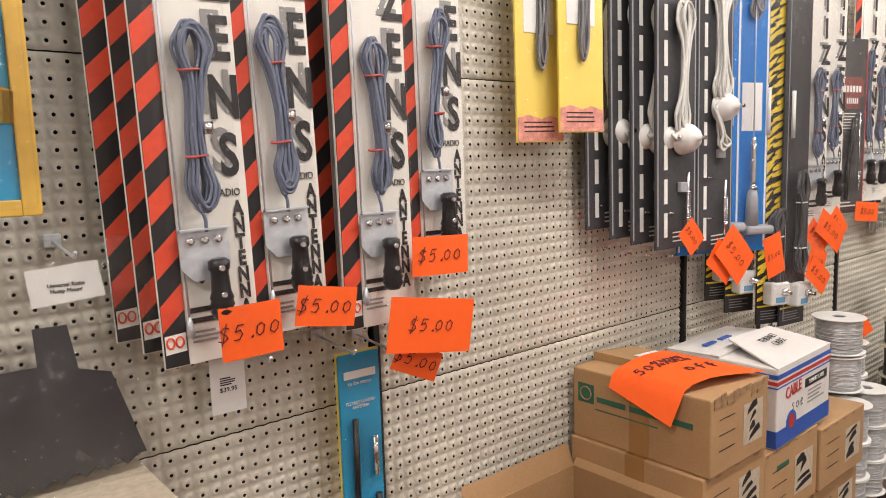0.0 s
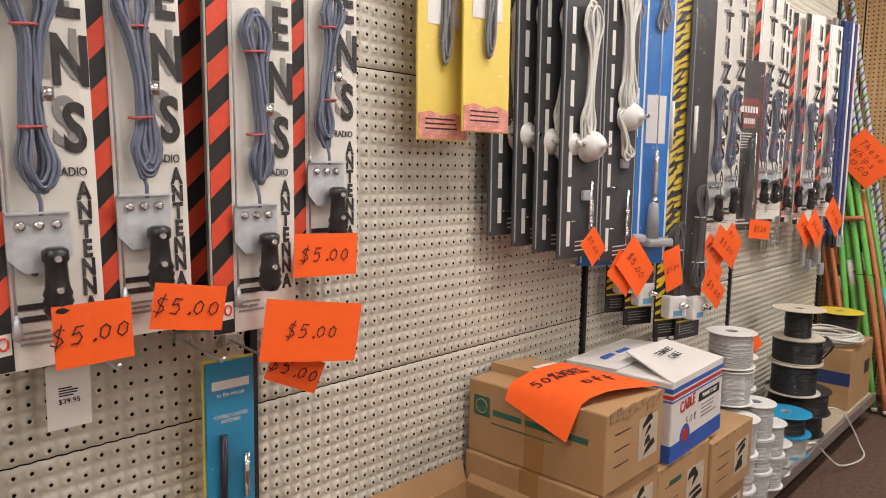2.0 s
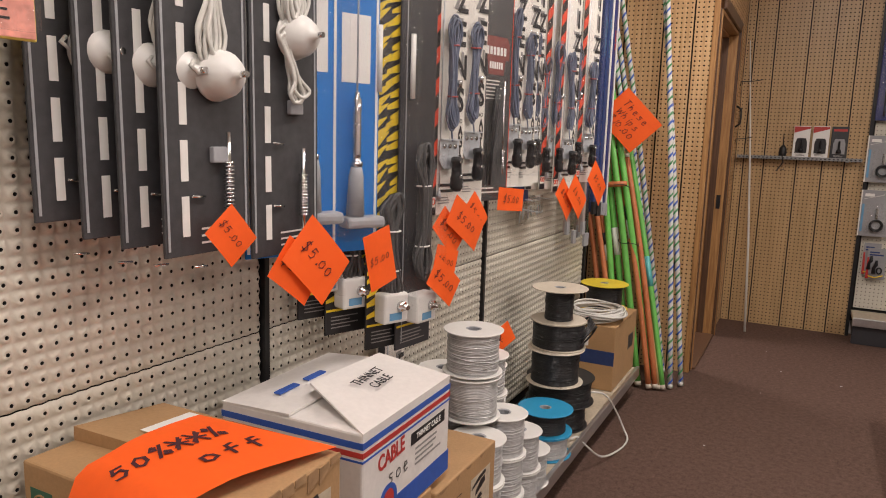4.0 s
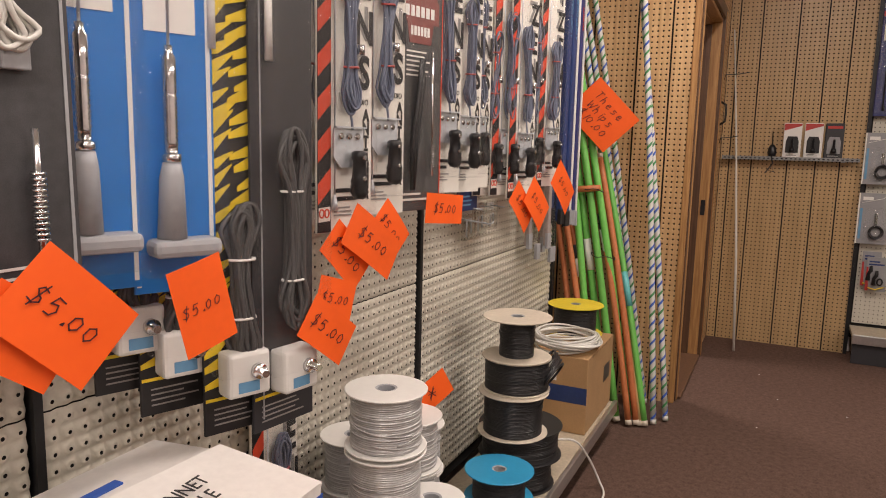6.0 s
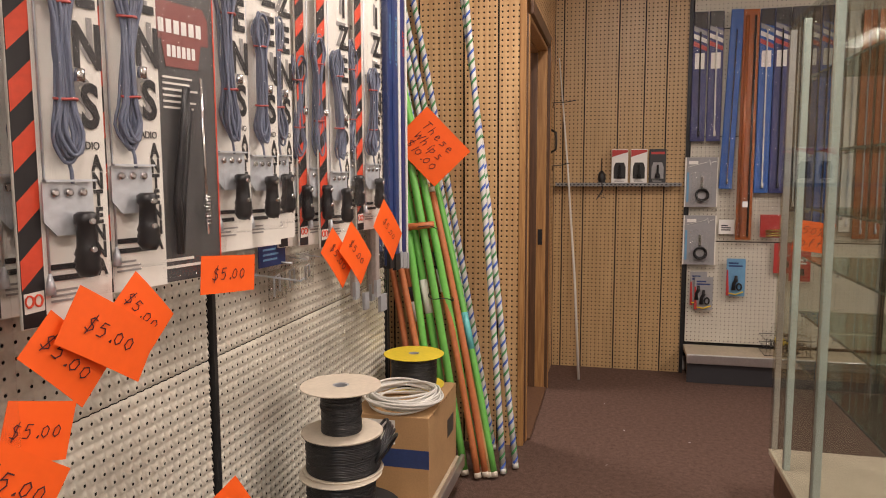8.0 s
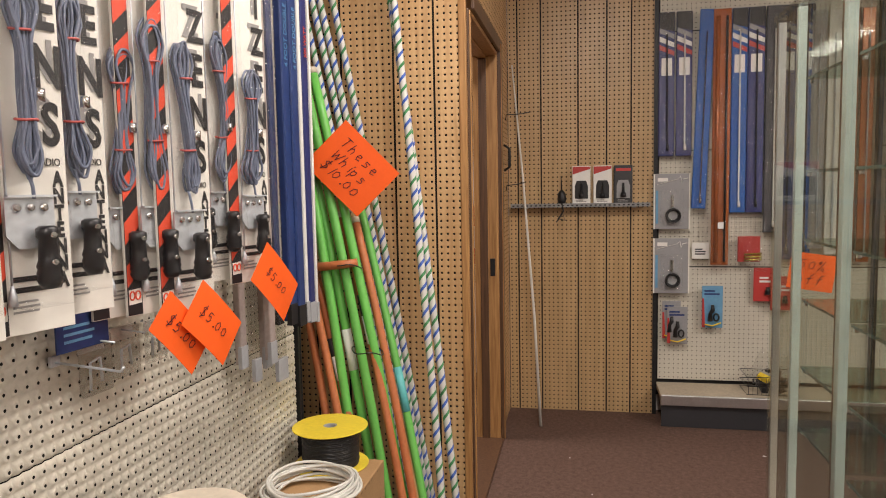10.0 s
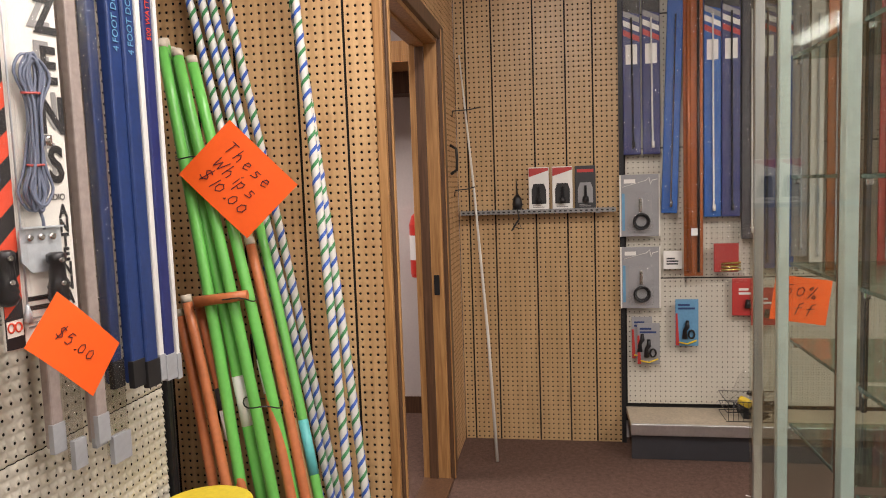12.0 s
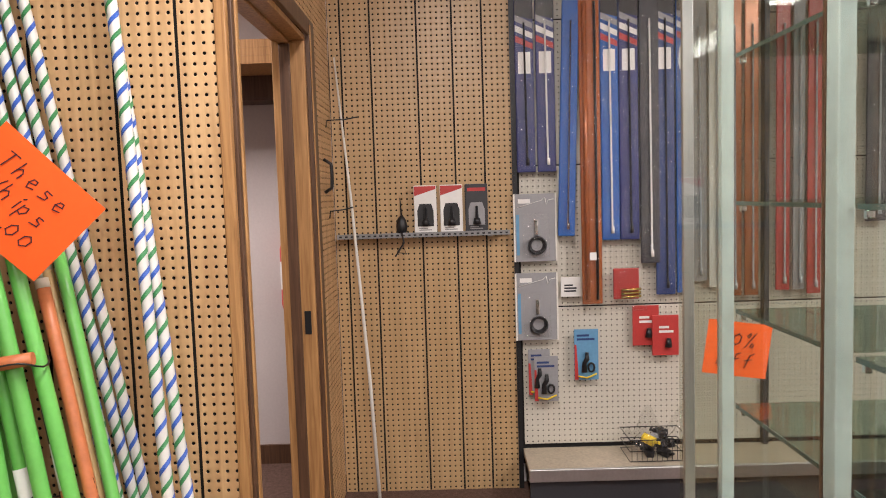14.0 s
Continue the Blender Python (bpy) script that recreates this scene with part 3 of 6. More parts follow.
        tube(b, [(bx + k * 0.021, -0.0122, bz + 0.005), (bx + k * 0.021, -0.0155, bz + 0.005), (bx + k * 0.021, -0.0175, bz + 0.005)], [0.007, 0.0065, 0.003], 12)
        part("rivet", b, CHROME, br)
    b = fresh()
    px, prof = bx + 0.012, [(0.010, 0), (0.016, -0.004), (0.016, -0.016), (0.013, -0.02), (0.0145, -0.05), (0.018, -0.06), (0.016, -0.064), (0.0185, -0.07), (0.016, -0.075), (0.0185, -0.08), (0.012, -0.092), (0.004, -0.094)]
    tube(b, [(px, -0.03, bz - 0.022 + h) for r, h in prof], [r for r, h in prof], 16)
    mo = part("antenna_mount", b, RUBBER, t, "ribbed black rubber mount")
    for dz in (-0.035, -0.075):
        b = fresh()
        tube(b, [(px - 0.002, -0.044, bz + dz), (px - 0.002, -0.05, bz + dz)], [0.0055, 0.004], 10)
        part("screw", b, CHROME, mo)
    b = fresh()
    cyl(b, (x0 + sw + 0.004, -0.008, 0.05), (x0 + sw + 0.004, -0.008, min(H, 0.9)), 0.0018, 6)
    tube(b, [(x0 + sw + 0.004, -0.008, 0.045), (x0 + sw + 0.004, -0.008, 0.06), (x0 + sw + 0.004, -0.008, 0.075)], [0.007, 0.006, 0.002], 8)
    part("whip_rod", b, STEEL, t)
    b = fresh()
    hang = 0.31 + rnd.uniform(-0.05, 0.03)
    bundle(b, 0.051, hang, 12, 0.0028, seed, -0.018, 0.5, bz + 0.045 + hang)
    tube(b, [(bx - 0.004, -0.018, bz + 0.06), (bx + 0.004, -0.016, bz + 0.035), (bx + 0.002, -0.02, bz + 0.018)], 0.0028, 6)
    ca = part("cable", b, cable, t, "coiled blue-grey cable")
    for dz in (0.3, 0.74):
        b = fresh()
        zz = bz + 0.045 + hang * dz
        tube(b, [(bx + 0.016 * math.sin(a), -0.018 - 0.011 * math.cos(a), zz + 0.001 * math.sin(2 * a)) for a in [k * math.pi / 6 for k in range(12)]], 0.0022, 5, closed=True)
        part("twist_tie", b, REDTIE, ca)
    b = fresh()
    cyl(b, (bx + 0.018, -0.024, bz + 0.16), (bx + 0.018, -0.024, bz + 0.178), 0.008, 12)
    part("plug", b, CHROME, ca)
    # clear cover over the hardware
    b = fresh()
    box(b, x0 + sw - 0.002, x1 - 0.03, -0.052, -0.0025, bz - 0.14, min(H, bz + 0.62), 0.006)
    part("blister", b, FILM, t).visible_shadow = False
    return t


AC = "white citizens radio antenna card with red and black striped edge"
for k, (x, y, z0, w, sd) in enumerate(((0.394, 1.125, 1.06, 0.15, 1), (0.420, 1.085, 1.045, 0.15, 2), (0.434, 1.035, 1.028, 0.15, 3), (0.572, 1.045, 1.048, 0.14, 4), (0.590, 1.10, 1.05, 0.15, 5),
                                       (0.732, 1.09, 1.04, 0.15, 6), (0.744, 1.03, 1.03, 0.15, 7), (0.905, 1.06, 1.10, 0.15, 8), (0.915, 1.12, 1.09, 0.15, 9))):
    antenna_card(pose(x, y, z0, 0, (-1.5 if k < 4 else -0.5), -2), AC, z0, 1.98, w, sd)
for k, (x, y, z0, w, sd) in enumerate(((2.53, 1.105, 1.07, 0.14, 11), (2.537, 1.035, 1.062, 0.14, 12), (2.682, 1.04, 1.085, 0.14, 13), (2.995, 1.045, 1.115, 0.135, 15), (3.135, 1.05, 1.11, 0.14, 16),
                                       (3.265, 1.075, 1.115, 0.14, 17), (3.41, 1.09, 1.085, 0.14, 18), (3.46, 1.055, 1.085, 0.14, 22), (3.51, 1.018, 1.075, 0.14, 19), (3.685, 1.10, 1.12, 0.14, 20), (3.73, 1.063, 1.11, 0.14, 23), (3.795, 1.02, 1.10, 0.14, 21))):
    antenna_card(pose(x, y, z0, 0, 0, -15), AC, z0, 1.98, w, sd)


antenna_card(pose(2.44, 1.135, 0.1515, 0, 0, 0), AC, 0.1515, 0.75, 0.14, 51)


def slim_card(name, m, label, w, H, mater, d=0.006, cat="antenna package", group="", film=True):
    t = thing(name, label, cat, m, group)
    b = fresh()
    box(b, -w / 2, w / 2, 0, d, 0, H, 0.0015)
    part("card", b, mater, t)
    if film:
        b = fresh()
        box(b, -w / 2 + 0.004, w / 2 - 0.004, -0.022, -0.001, 0.01, H - 0.01, 0.005)
        part("blister", b, FILM, t).visible_shadow = False
    return t


# yellow cards with grey cable
for x, y, z0 in ((1.245, 1.09, 1.355), (1.335, 1.045, 1.375)):
    t = slim_card("yellow_card", pose(x, y, z0, 0, -0.5, -2), "yellow card with grey cable and pink desert print", 0.15, 0.55, YELLOW, group="yellow cards")
    b = fresh()
    poly(b, [(-0.073, -0.0014, 0.003), (0.073, -0.0014, 0.003), (0.073, -0.0014, 0.05), (0.03, -0.0014, 0.06), (0.0, -0.0014, 0.052), (-0.04, -0.0014, 0.062), (-0.073, -0.0014, 0.055)])
    part("desert_print", b, PINK, t)
    b = fresh()
    bars(b, -0.055, 0.05, 0.02, 0.05, -0.002, 3, 0.3, 5)
    part("small_print", b, BLACK, t)
    b = fresh()
    poly(b, [(-0.05, -0.0016, 0.24), (0.045, -0.0016, 0.24), (0.045, -0.0016, 0.5), (-0.05, -0.0016, 0.5)])
    part("instruction_sheet", b, LABEL, t, "white instruction sheet")
    b = fresh()
    bundle(b, 0.042, 0.4, 5, 0.0032, 30, -0.012, 0.5, 0.55)
    part("cable", b, GREYCABLE, t, "grey coiled cable")


# road-print cards with white cable and dome
def road_card(x, y, z0, seed, dome_z, w=0.17):
    t = slim_card("road_card", pose(x, y, z0, 0, -0.6, -3), "dark asphalt-print card with white cable and dome mount", w, 1.95 - z0, ROAD, group="road-print antenna cards", film=False)
    H = 1.95 - z0
    for k in range(int((H - 0.03) / 0.085)):
        b = fresh()
        poly(b, [(-w * 0.31, -0.0012, 0.03 + k * 0.085), (-w * 0.23, -0.0012, 0.03 + k * 0.085), (-w * 0.23, -0.0012, 0.092 + k * 0.085), (-w * 0.31, -0.0012, 0.092 + k * 0.085)])
        part("lane_dash", b, LABEL, t)
    b = fresh()
    for xx in (-w * 0.47, w * 0.44):
        poly(b, [(xx, -0.0012, 0.01), (xx + 0.004, -0.0012, 0.01), (xx + 0.004, -0.0012, H), (xx, -0.0012, H)])
    part("edge_line", b, GREYPLAST, t)
    b = fresh()
    bars(b, -w * 0.1, w * 0.4, 0.012, 0.045, -0.0012, 3, 0.3, seed)
    part("small_print", b, LABEL, t)
    b = fresh()
    cx = w * 0.08
    bundle(b, 0.07, 0.34, 12, 0.0036, seed, -0.02, 0.35, dome_z + 0.34)
    if seed == 44:
        bundle(b, 0.07, 0.13, 6, 0.0036, seed + 9, -0.014, 0.3, dome_z + 0.01)
    else:
        tube(b, [(cx - 0.045, -0.012, dome_z + 0.012), (cx - 0.055, -0.016, dome_z + 0.004), (cx - 0.045, -0.02, dome_z - 0.006), (cx - 0.02, -0.02, dome_z + 0.002)], 0.0036, 6)
    part("cable", b, WHTCABLE, t, "coiled white cable")
    b = fresh()
    pr = [(0.006, -0.064), (0.009, -0.052), (0.023, -0.049), (0.034, -0.034), (0.0385, -0.018), (0.0385, -0.010), (0.041, -0.009), (0.041, -0.005), (0.025, -0.004)]
    tube(b, [(cx, yy, dome_z - 0.005) for r, yy in pr], [r for r, yy in pr], 20)
    dm = part("dome", b, WHITE, t, "white plastic dome mount")
    b = fresh()
    cyl(b, (cx, -0.075, dome_z - 0.005), (cx, -0.060, dome_z - 0.005), 0.005, 10)
    part("stud", b, CHROME, dm)
    b = fresh()
    for k in range(13):
        zz = 0.07 + k * 0.006
        tube(b, [(cx + 0.018 + 0.007 * math.cos(a), -0.012 - 0.007 * math.sin(a), zz) for a in [j * math.pi / 4 for j in range(8)]], 0.0022, 4, closed=True)
    cyl(b, (cx + 0.018, -0.012, 0.04), (cx + 0.018, -0.012, 0.19), 0.004, 8)
    part("spring", b, CHROME, t, "chrome spring")
    b = fresh()
    box(b, cx - 0.012, cx + 0.02, -0.012, -0.001, dome_z - 0.14, dome_z - 0.115, 0.002)
    part("mount_block", b, GREYPLAST, t)
    for dz in (-0.19, -0.3):
        b = fresh()
        cyl(b, (cx - 0.05, -0.005, dome_z + dz), (cx - 0.025, -0.005, dome_z + dz - 0.002), 0.0022, 6)
        part("screw", b, CHROME, t)


for x, y, z0, sd, dz in ((1.53, 1.118, 1.135, 40, 0.25), (1.575, 1.078, 1.11, 41, 0.26), (1.610, 1.04, 1.095, 42, 0.27), (1.648, 0.995, 1.08, 43, 0.282), (1.835, 0.995, 1.054, 44, 0.39)):
    road_card(x, y, z0, sd, dz)


# blue cards with a grey antenna base
def blue_card(x, y, z0):
    H = 1.95 - z0
    t = slim_card("blue_card", pose(x, y, z0, 0, 0, -24), "bright blue card with grey antenna base and chrome shaft", 0.118, H, BLUE, group="blue antenna cards", film=False)
    b = fresh()
    for xx in (-0.056, 0.049):
        poly(b, [(xx, -0.0012, 0.01), (xx + 0.006, -0.0012, 0.01), (xx + 0.006, -0.0012, H), (xx, -0.0012, H)])
    part("edge_line", b, LABEL, t)
    b = fresh()
    poly(b, [(-0.035, -0.0012, 0.36), (0.035, -0.0012, 0.36), (0.035, -0.0012, 0.5), (-0.035, -0.0012, 0.5)])
    part("sheet", b, LABEL, t, "white printed sheet")
    b = fresh()
    box(b, -0.045, 0.05, -0.05, -0.004, 0.055, 0.080, 0.008)
    ba = part("antenna_base", b, GREYPLAST, t, "grey plastic antenna base")
    b = fresh()
    tube(b, [(-0.014, -0.026, 0.0805), (-0.012, -0.025, 0.165), (-0.011, -0.024, 0.185)], [0.020, 0.016, 0.012], 16)
    part("shaft", b, GREYPLAST, ba)
    b = fresh()
    prof = [(0.0135, 0.1855), (0.0135, 0.196), (0.009, 0.1965), (0.009, 0.208)]
    for k in range(11):
        prof += [(0.0105, 0.209 + k * 0.0062), (0.0085, 0.212 + k * 0.0062)]
    prof += [(0.0095, 0.28), (0.0095, 0.325), (0.006, 0.33), (0.006, 0.34)]
    tube(b, [(-0.011, -0.024, q[1]) for q in prof], [q[0] for q in prof], 12)
    part("chrome_tip", b, CHROME, ba, "chrome tip")
    b = fresh()
    cyl(b, (-0.011, -0.024, 0.3405), (-0.004, -0.016, H - 0.02), 0.002, 6)
    part("whip", b, STEEL, ba)
    b = fresh()
    bundle(b, 0.045, 0.25, 6, 0.004, 50, -0.018, 0.5, H - 0.0)
    part("cable", b, GREYCABLE, t)
    b = fresh()
    box(b, -0.058, 0.058, -0.055, -0.0025, 0.03, H - 0.01, 0.006)
    part("blister", b, FILM, t).visible_shadow = False


for x, y, z0 in ((1.93, 1.11, 1.02), (1.99, 1.06, 1.035), (2.10, 1.03, 1.02)):
    blue_card(x, y, z0)


# tiger-print cards and the charcoal card
def stripes(bm, w, H, seed):
    rnd = random.Random(seed)
    z = 0.07
    while z < H - 0.03:
        for s, e in ((-w / 2 + 0.001, rnd.uniform(-0.01, 0.012)), (rnd.uniform(-0.012, 0.008), w / 2 - 0.001)):
            zz, h, tilt, mid = z + rnd.uniform(-0.004, 0.004), rnd.uniform(0.006, 0.010), 0.034 + rnd.uniform(-0.010, 0.012), (s + e) / 2 + rnd.uniform(-0.004, 0.004)
            poly(bm, [(s, -0.0012, zz), (mid, -0.0012, zz + tilt * 0.2), (e, -0.0012, zz + tilt), (e, -0.0012, zz + tilt + h * 0.4), (mid, -0.0012, zz + tilt * 0.5 + h), (s, -0.0012, zz + h * 1.1)], 0.0004)
        z += rnd.uniform(0.021, 0.028)


def long_cable_card(name, x, y, z0, w, mater, label, tiger, seed):
    H = 1.95 - z0
    t = slim_card(name, pose(x, y, z0, 0, 0, -21 if tiger else -9), label, w, H, mater, group="long cable antenna cards", film=False)
    if tiger:
        b = fresh()
        stripes(b, w, H, seed)
        part("tiger_stripes", b, YSTRIPE, t, "yellow tiger stripes")
    else:
        b = fresh()
        poly(b, [(-w / 2 + 0.018, -0.0012, 0.02), (-w / 2 + 0.0205, -0.0012, 0.02), (-w / 2 + 0.0205, -0.0012, H), (-w / 2 + 0.018, -0.0012, H)])
        part("edge_line", b, GREYPLAST, t)
    b = fresh()
    bars(b, -w / 2 + 0.015, w / 2 - 0.02, 0.012, 0.045, -0.0012, 4, 0.3, seed)
    part("small_print", b, GREYPRINT, t)
    b = fresh()
    poly(b, [(-w / 2 + 0.002, -0.0012, 0.054), (w / 2 - 0.002, -0.0012, 0.054), (w / 2 - 0.002, -0.0012, 0.059), (-w / 2 + 0.002, -0.0012, 0.059)])
    part("yellow_line", b, YSTRIPE, t)
    b = fresh()
    bundle(b, 0.058, 0.32 if not tiger else 0.25, 12, 0.0042, seed + 1, -0.022, 0.5, 0.485 if not tiger else 0.36)
    ca = part("cable", b, DULLCARD, t, "coiled black cable")
    for zz in ((0.245, 0.385) if not tiger else (0.185, 0.275)):
        b = fresh()
        tube(b, [(0.02 * math.sin(a), -0.022 - 0.014 * math.cos(a), zz) for a in [k * math.pi / 6 for k in range(12)]], 0.0022, 5, closed=True)
        part("twist_tie", b, LABEL, ca)
    b = fresh()
    box(b, -0.035, 0.035, -0.042, -0.002, 0.065, 0.135, 0.006)
    bk = part("coupler_box", b, WHITE, t, "white coupler box with chrome stud")
    b = fresh()
    tube(b, [(0.012, -0.0425, 0.105), (0.012, -0.052, 0.105), (0.012, -0.0525, 0.105), (0.012, -0.068, 0.105)], [0.012, 0.012, 0.006, 0.006], 10)
    part("stud", b, CHROME, bk)
    b = fresh()
    poly(b, [(-0.02, -0.0426, 0.073), (0.015, -0.0426, 0.073), (0.015, -0.0426, 0.09), (-0.02, -0.0426, 0.09)], 0.0003)
    part("sticker", b, SKYBLUE, bk)
    b = fresh()
    tube(b, [(-0.035, -0.01, 0.58), (-0.035, -0.01, 0.72)], 0.006, 8)
    part("white_tip", b, WHITE, t)
    b = fresh()
    box(b, -w / 2 + 0.004, w / 2 - 0.003, -0.05, -0.0025, 0.1, H - 0.01, 0.006)
    part("blister", b, FILM, t).visible_shadow = False


TG = "black and yellow tiger-print card with coiled black cable"
long_cable_card("tiger_card", 2.09, 1.115, 0.86, 0.11, BLACK, TG, True, 61)
long_cable_card("tiger_card", 2.135, 1.075, 0.82, 0.11, BLACK, TG, True, 62)
long_cable_card("tiger_card", 2.187, 1.0, 0.785, 0.11, BLACK, TG, True, 63)
long_cable_card("charcoal_card", 2.262, 0.968, 0.775, 0.128, CHAR, "charcoal card with coiled grey cable and white coupler box", False, 64)

# dark power antenna package among the white cards
t = slim_card("power_antenna_pack", pose(2.815, 1.02, 1.085, 0, 0, -14), "dark card with red badge and black cable in clear plastic", 0.155, 0.62, DULLCARD)
b = fresh()
poly(b, [(-0.036, -0.0014, 0.375), (0.036, -0.0014, 0.375), (0.044, -0.0014, 0.42), (0.062, -0.0014, 0.42), (0.062, -0.0014, 0.465), (0.05, -0.0014, 0.485), (-0.05, -0.0014, 0.485), (-0.062, -0.0014, 0.465), (-0.062, -0.0014, 0.42), (-0.044, -0.0014, 0.42)])
part("red_badge", b, FADEDRED, t)
b = fresh()
for x0, x1, z0, z1 in ((-0.05, 0.05, 0.432, 0.455), (-0.033, 0.033, 0.392, 0.412)):
    n = 6
    for k in range(n):
        xa = x0 + (x1 - x0) * k / n
        poly(b, [(xa, -0.002, z0), (xa + (x1 - x0) / n * 0.7, -0.002, z0), (xa + (x1 - x0) / n * 0.7, -0.002, z1), (xa, -0.002, z1)], 0.0004)
part("badge_print", b, LABEL, t)
b = fresh()
bars(b, -0.045, 0.045, 0.30, 0.362, -0.0014, 6, 0.35, 7)
bars(b, -0.06, 0.04, 0.02, 0.045, -0.0014, 2, 0.4, 8)
part("small_print", b, PAPER, t)
b = fresh()
for xx in (-0.0765, 0.0735):
    poly(b, [(xx, -0.0014, 0.01), (xx + 0.003, -0.0014, 0.01), (xx + 0.003, -0.0014, 0.61), (xx, -0.0014, 0.61)], 0.0004)
part("red_edge", b, REDP, t)
b = fresh()
tube(b, [(-0.03, -0.012, 0.05), (-0.035, -0.014, 0.15), (-0.02, -0.016, 0.25), (-0.005, -0.014, 0.34), (0.0, -0.012, 0.3), (-0.02, -0.01, 0.15), (-0.03, -0.012, 0.06)], 0.007, 8)
part("cable", b, BLKCABLE, t)
b = fresh()
cyl(b, (0.035, -0.012, 0.08), (0.03, -0.012, 0.36), 0.003, 8)
for k in range(9):
    tube(b, [(0.035 + 0.006 * math.cos(a), -0.012 - 0.006 * math.sin(a), 0.1 + k * 0.006) for a in [j * math.pi / 4 for j in range(8)]], 0.002, 4, closed=True)
part("whip", b, CHROME, t)


def strip(x, y, z0, z1, w, d, mater, label, name="antenna_tube", group="hanging tube packages", title="", tc=None):
    t = thing(name, label, "antenna package", pose(x, y, z0, 0, 0, -5), group)
    b = fresh()
    box(b, -w / 2, w / 2, 0, d, 0, z1 - z0, min(w, d) * 0.2)
    part("sleeve", b, mater, t)
    b = fresh()
    box(b, -w / 2 - 0.0015, w / 2 + 0.0015, -0.002, d * 0.5, -0.01, 0.05, 0.001)
    part("end_cap", b, GREYPLAST if mater is not NAVY else BLACK, t)
    if title:
        letters(title, w * 0.62, tc or LABEL, t, Matrix.Translation((0, -0.002, (z1 - z0) * 0.72)) @ pose(0, 0, 0, 0, -90, 0), sx=0.9)
    return t


DUSTYTUBE = mat("dusty_pink_grey_plastic", (0.36, 0.30, 0.275), 0.4, vary=0.2, scale=30)
CLEARTUBE = clear("clear_tube", (0.93, 0.92, 0.90), gloss=0.09, rough=0.12)
for x, y, z0, w, mater, lb in ((3.95, 1.09, 0.82, 0.03, CLEARTUBE, "long clear plastic tube package"), (3.925, 1.115, 0.86, 0.03, DUSTYTUBE, "long pale pinkish antenna strip in clear plastic"), (3.985, 1.06, 0.86, 0.03, DUSTYTUBE, "long dull pinkish antenna strip in clear plastic"),
                               (4.015, 1.09, 0.84, 0.03, DUSTYTUBE, "long dull pinkish antenna strip"), (4.04, 1.06, 0.80, 0.05, CLEARTUBE, "long clear plastic tube package")):
    strip(x, y, z0, 2.05, w, 0.02, mater, lb)
for x, y, z0, w, mater, ti, tc in ((4.068, 1.075, 0.95, 0.03, NAVY, "", None), (4.098, 1.045, 0.945, 0.04, NAVY, "4 FOOT DOUBLE", SKYBLUE), (4.135, 1.035, 0.935, 0.04, NAVY, "4 FOOT DOUBLE", SKYBLUE), (4.165, 1.03, 0.94, 0.016, WHITE, "", None),
                               (4.191, 1.025, 0.935, 0.034, INDIGO, "500 WATT", REDP), (4.216, 1.02, 0.93, 0.012, WHITE, "", None)):
    strip(x, y, z0, 2.05, w, 0.025, mater, "slim blue antenna package hanging on the pegboard" if mater is not WHITE else "slim white antenna package on the pegboard", title=ti, tc=tc)


# small clear packs low under the long cards
for x, z, w, h in ((3.37, 0.945, 0.075, 0.11), (3.46, 0.955, 0.07, 0.10), (3.56, 0.96, 0.06, 0.09)):
    t = thing("clear_parts_pack", "small clear plastic pack of pale hardware on a hook", "package", pose(x, 1.135, z, 0, 0, -4), "clear parts packs")
    b = fresh()
    box(b, -w / 2, w / 2, -0.012, 0.002, 0, h, 0.004)
    part("pack", b, BAG, t, "clear plastic pack").visible_shadow = False
    b = fresh()
    poly(b, [(-w / 2 + 0.004, 0.0025, h * 0.72), (w / 2 - 0.004, 0.0025, h * 0.72), (w / 2 - 0.004, 0.0025, h), (-w / 2 + 0.004, 0.0025, h)])
    part("header_card", b, LABEL, t, "white header card")
    b = fresh()
    tube(b, [(-w * 0.2, -0.005, 0.01), (-w * 0.18, -0.005, h * 0.55), (w * 0.15, -0.005, h * 0.6), (w * 0.2, -0.005, 0.02)], 0.003, 6)
    part("hardware", b, STEEL, t)
    b = fresh()
    cyl(b, (0, 0.03, h - 0.006), (0, -0.05, h - 0.012), 0.002, 6)
    part("hook", b, STEEL, t)
t = thing("blue_header_card", "small dark blue printed card on the pegboard", "package", pose(3.33, 1.12, 1.04, 0, 0, -6))
b = fresh()
box(b, -0.06, 0.06, 0, 0.004, 0, 0.075, 0.001)
part("card", b, NAVY, t)
b = fresh()
bars(b, -0.045, 0.04, 0.012, 0.05, -0.0012, 3, 0.4, 3)
part("small_print", b, SKYBLUE, t)


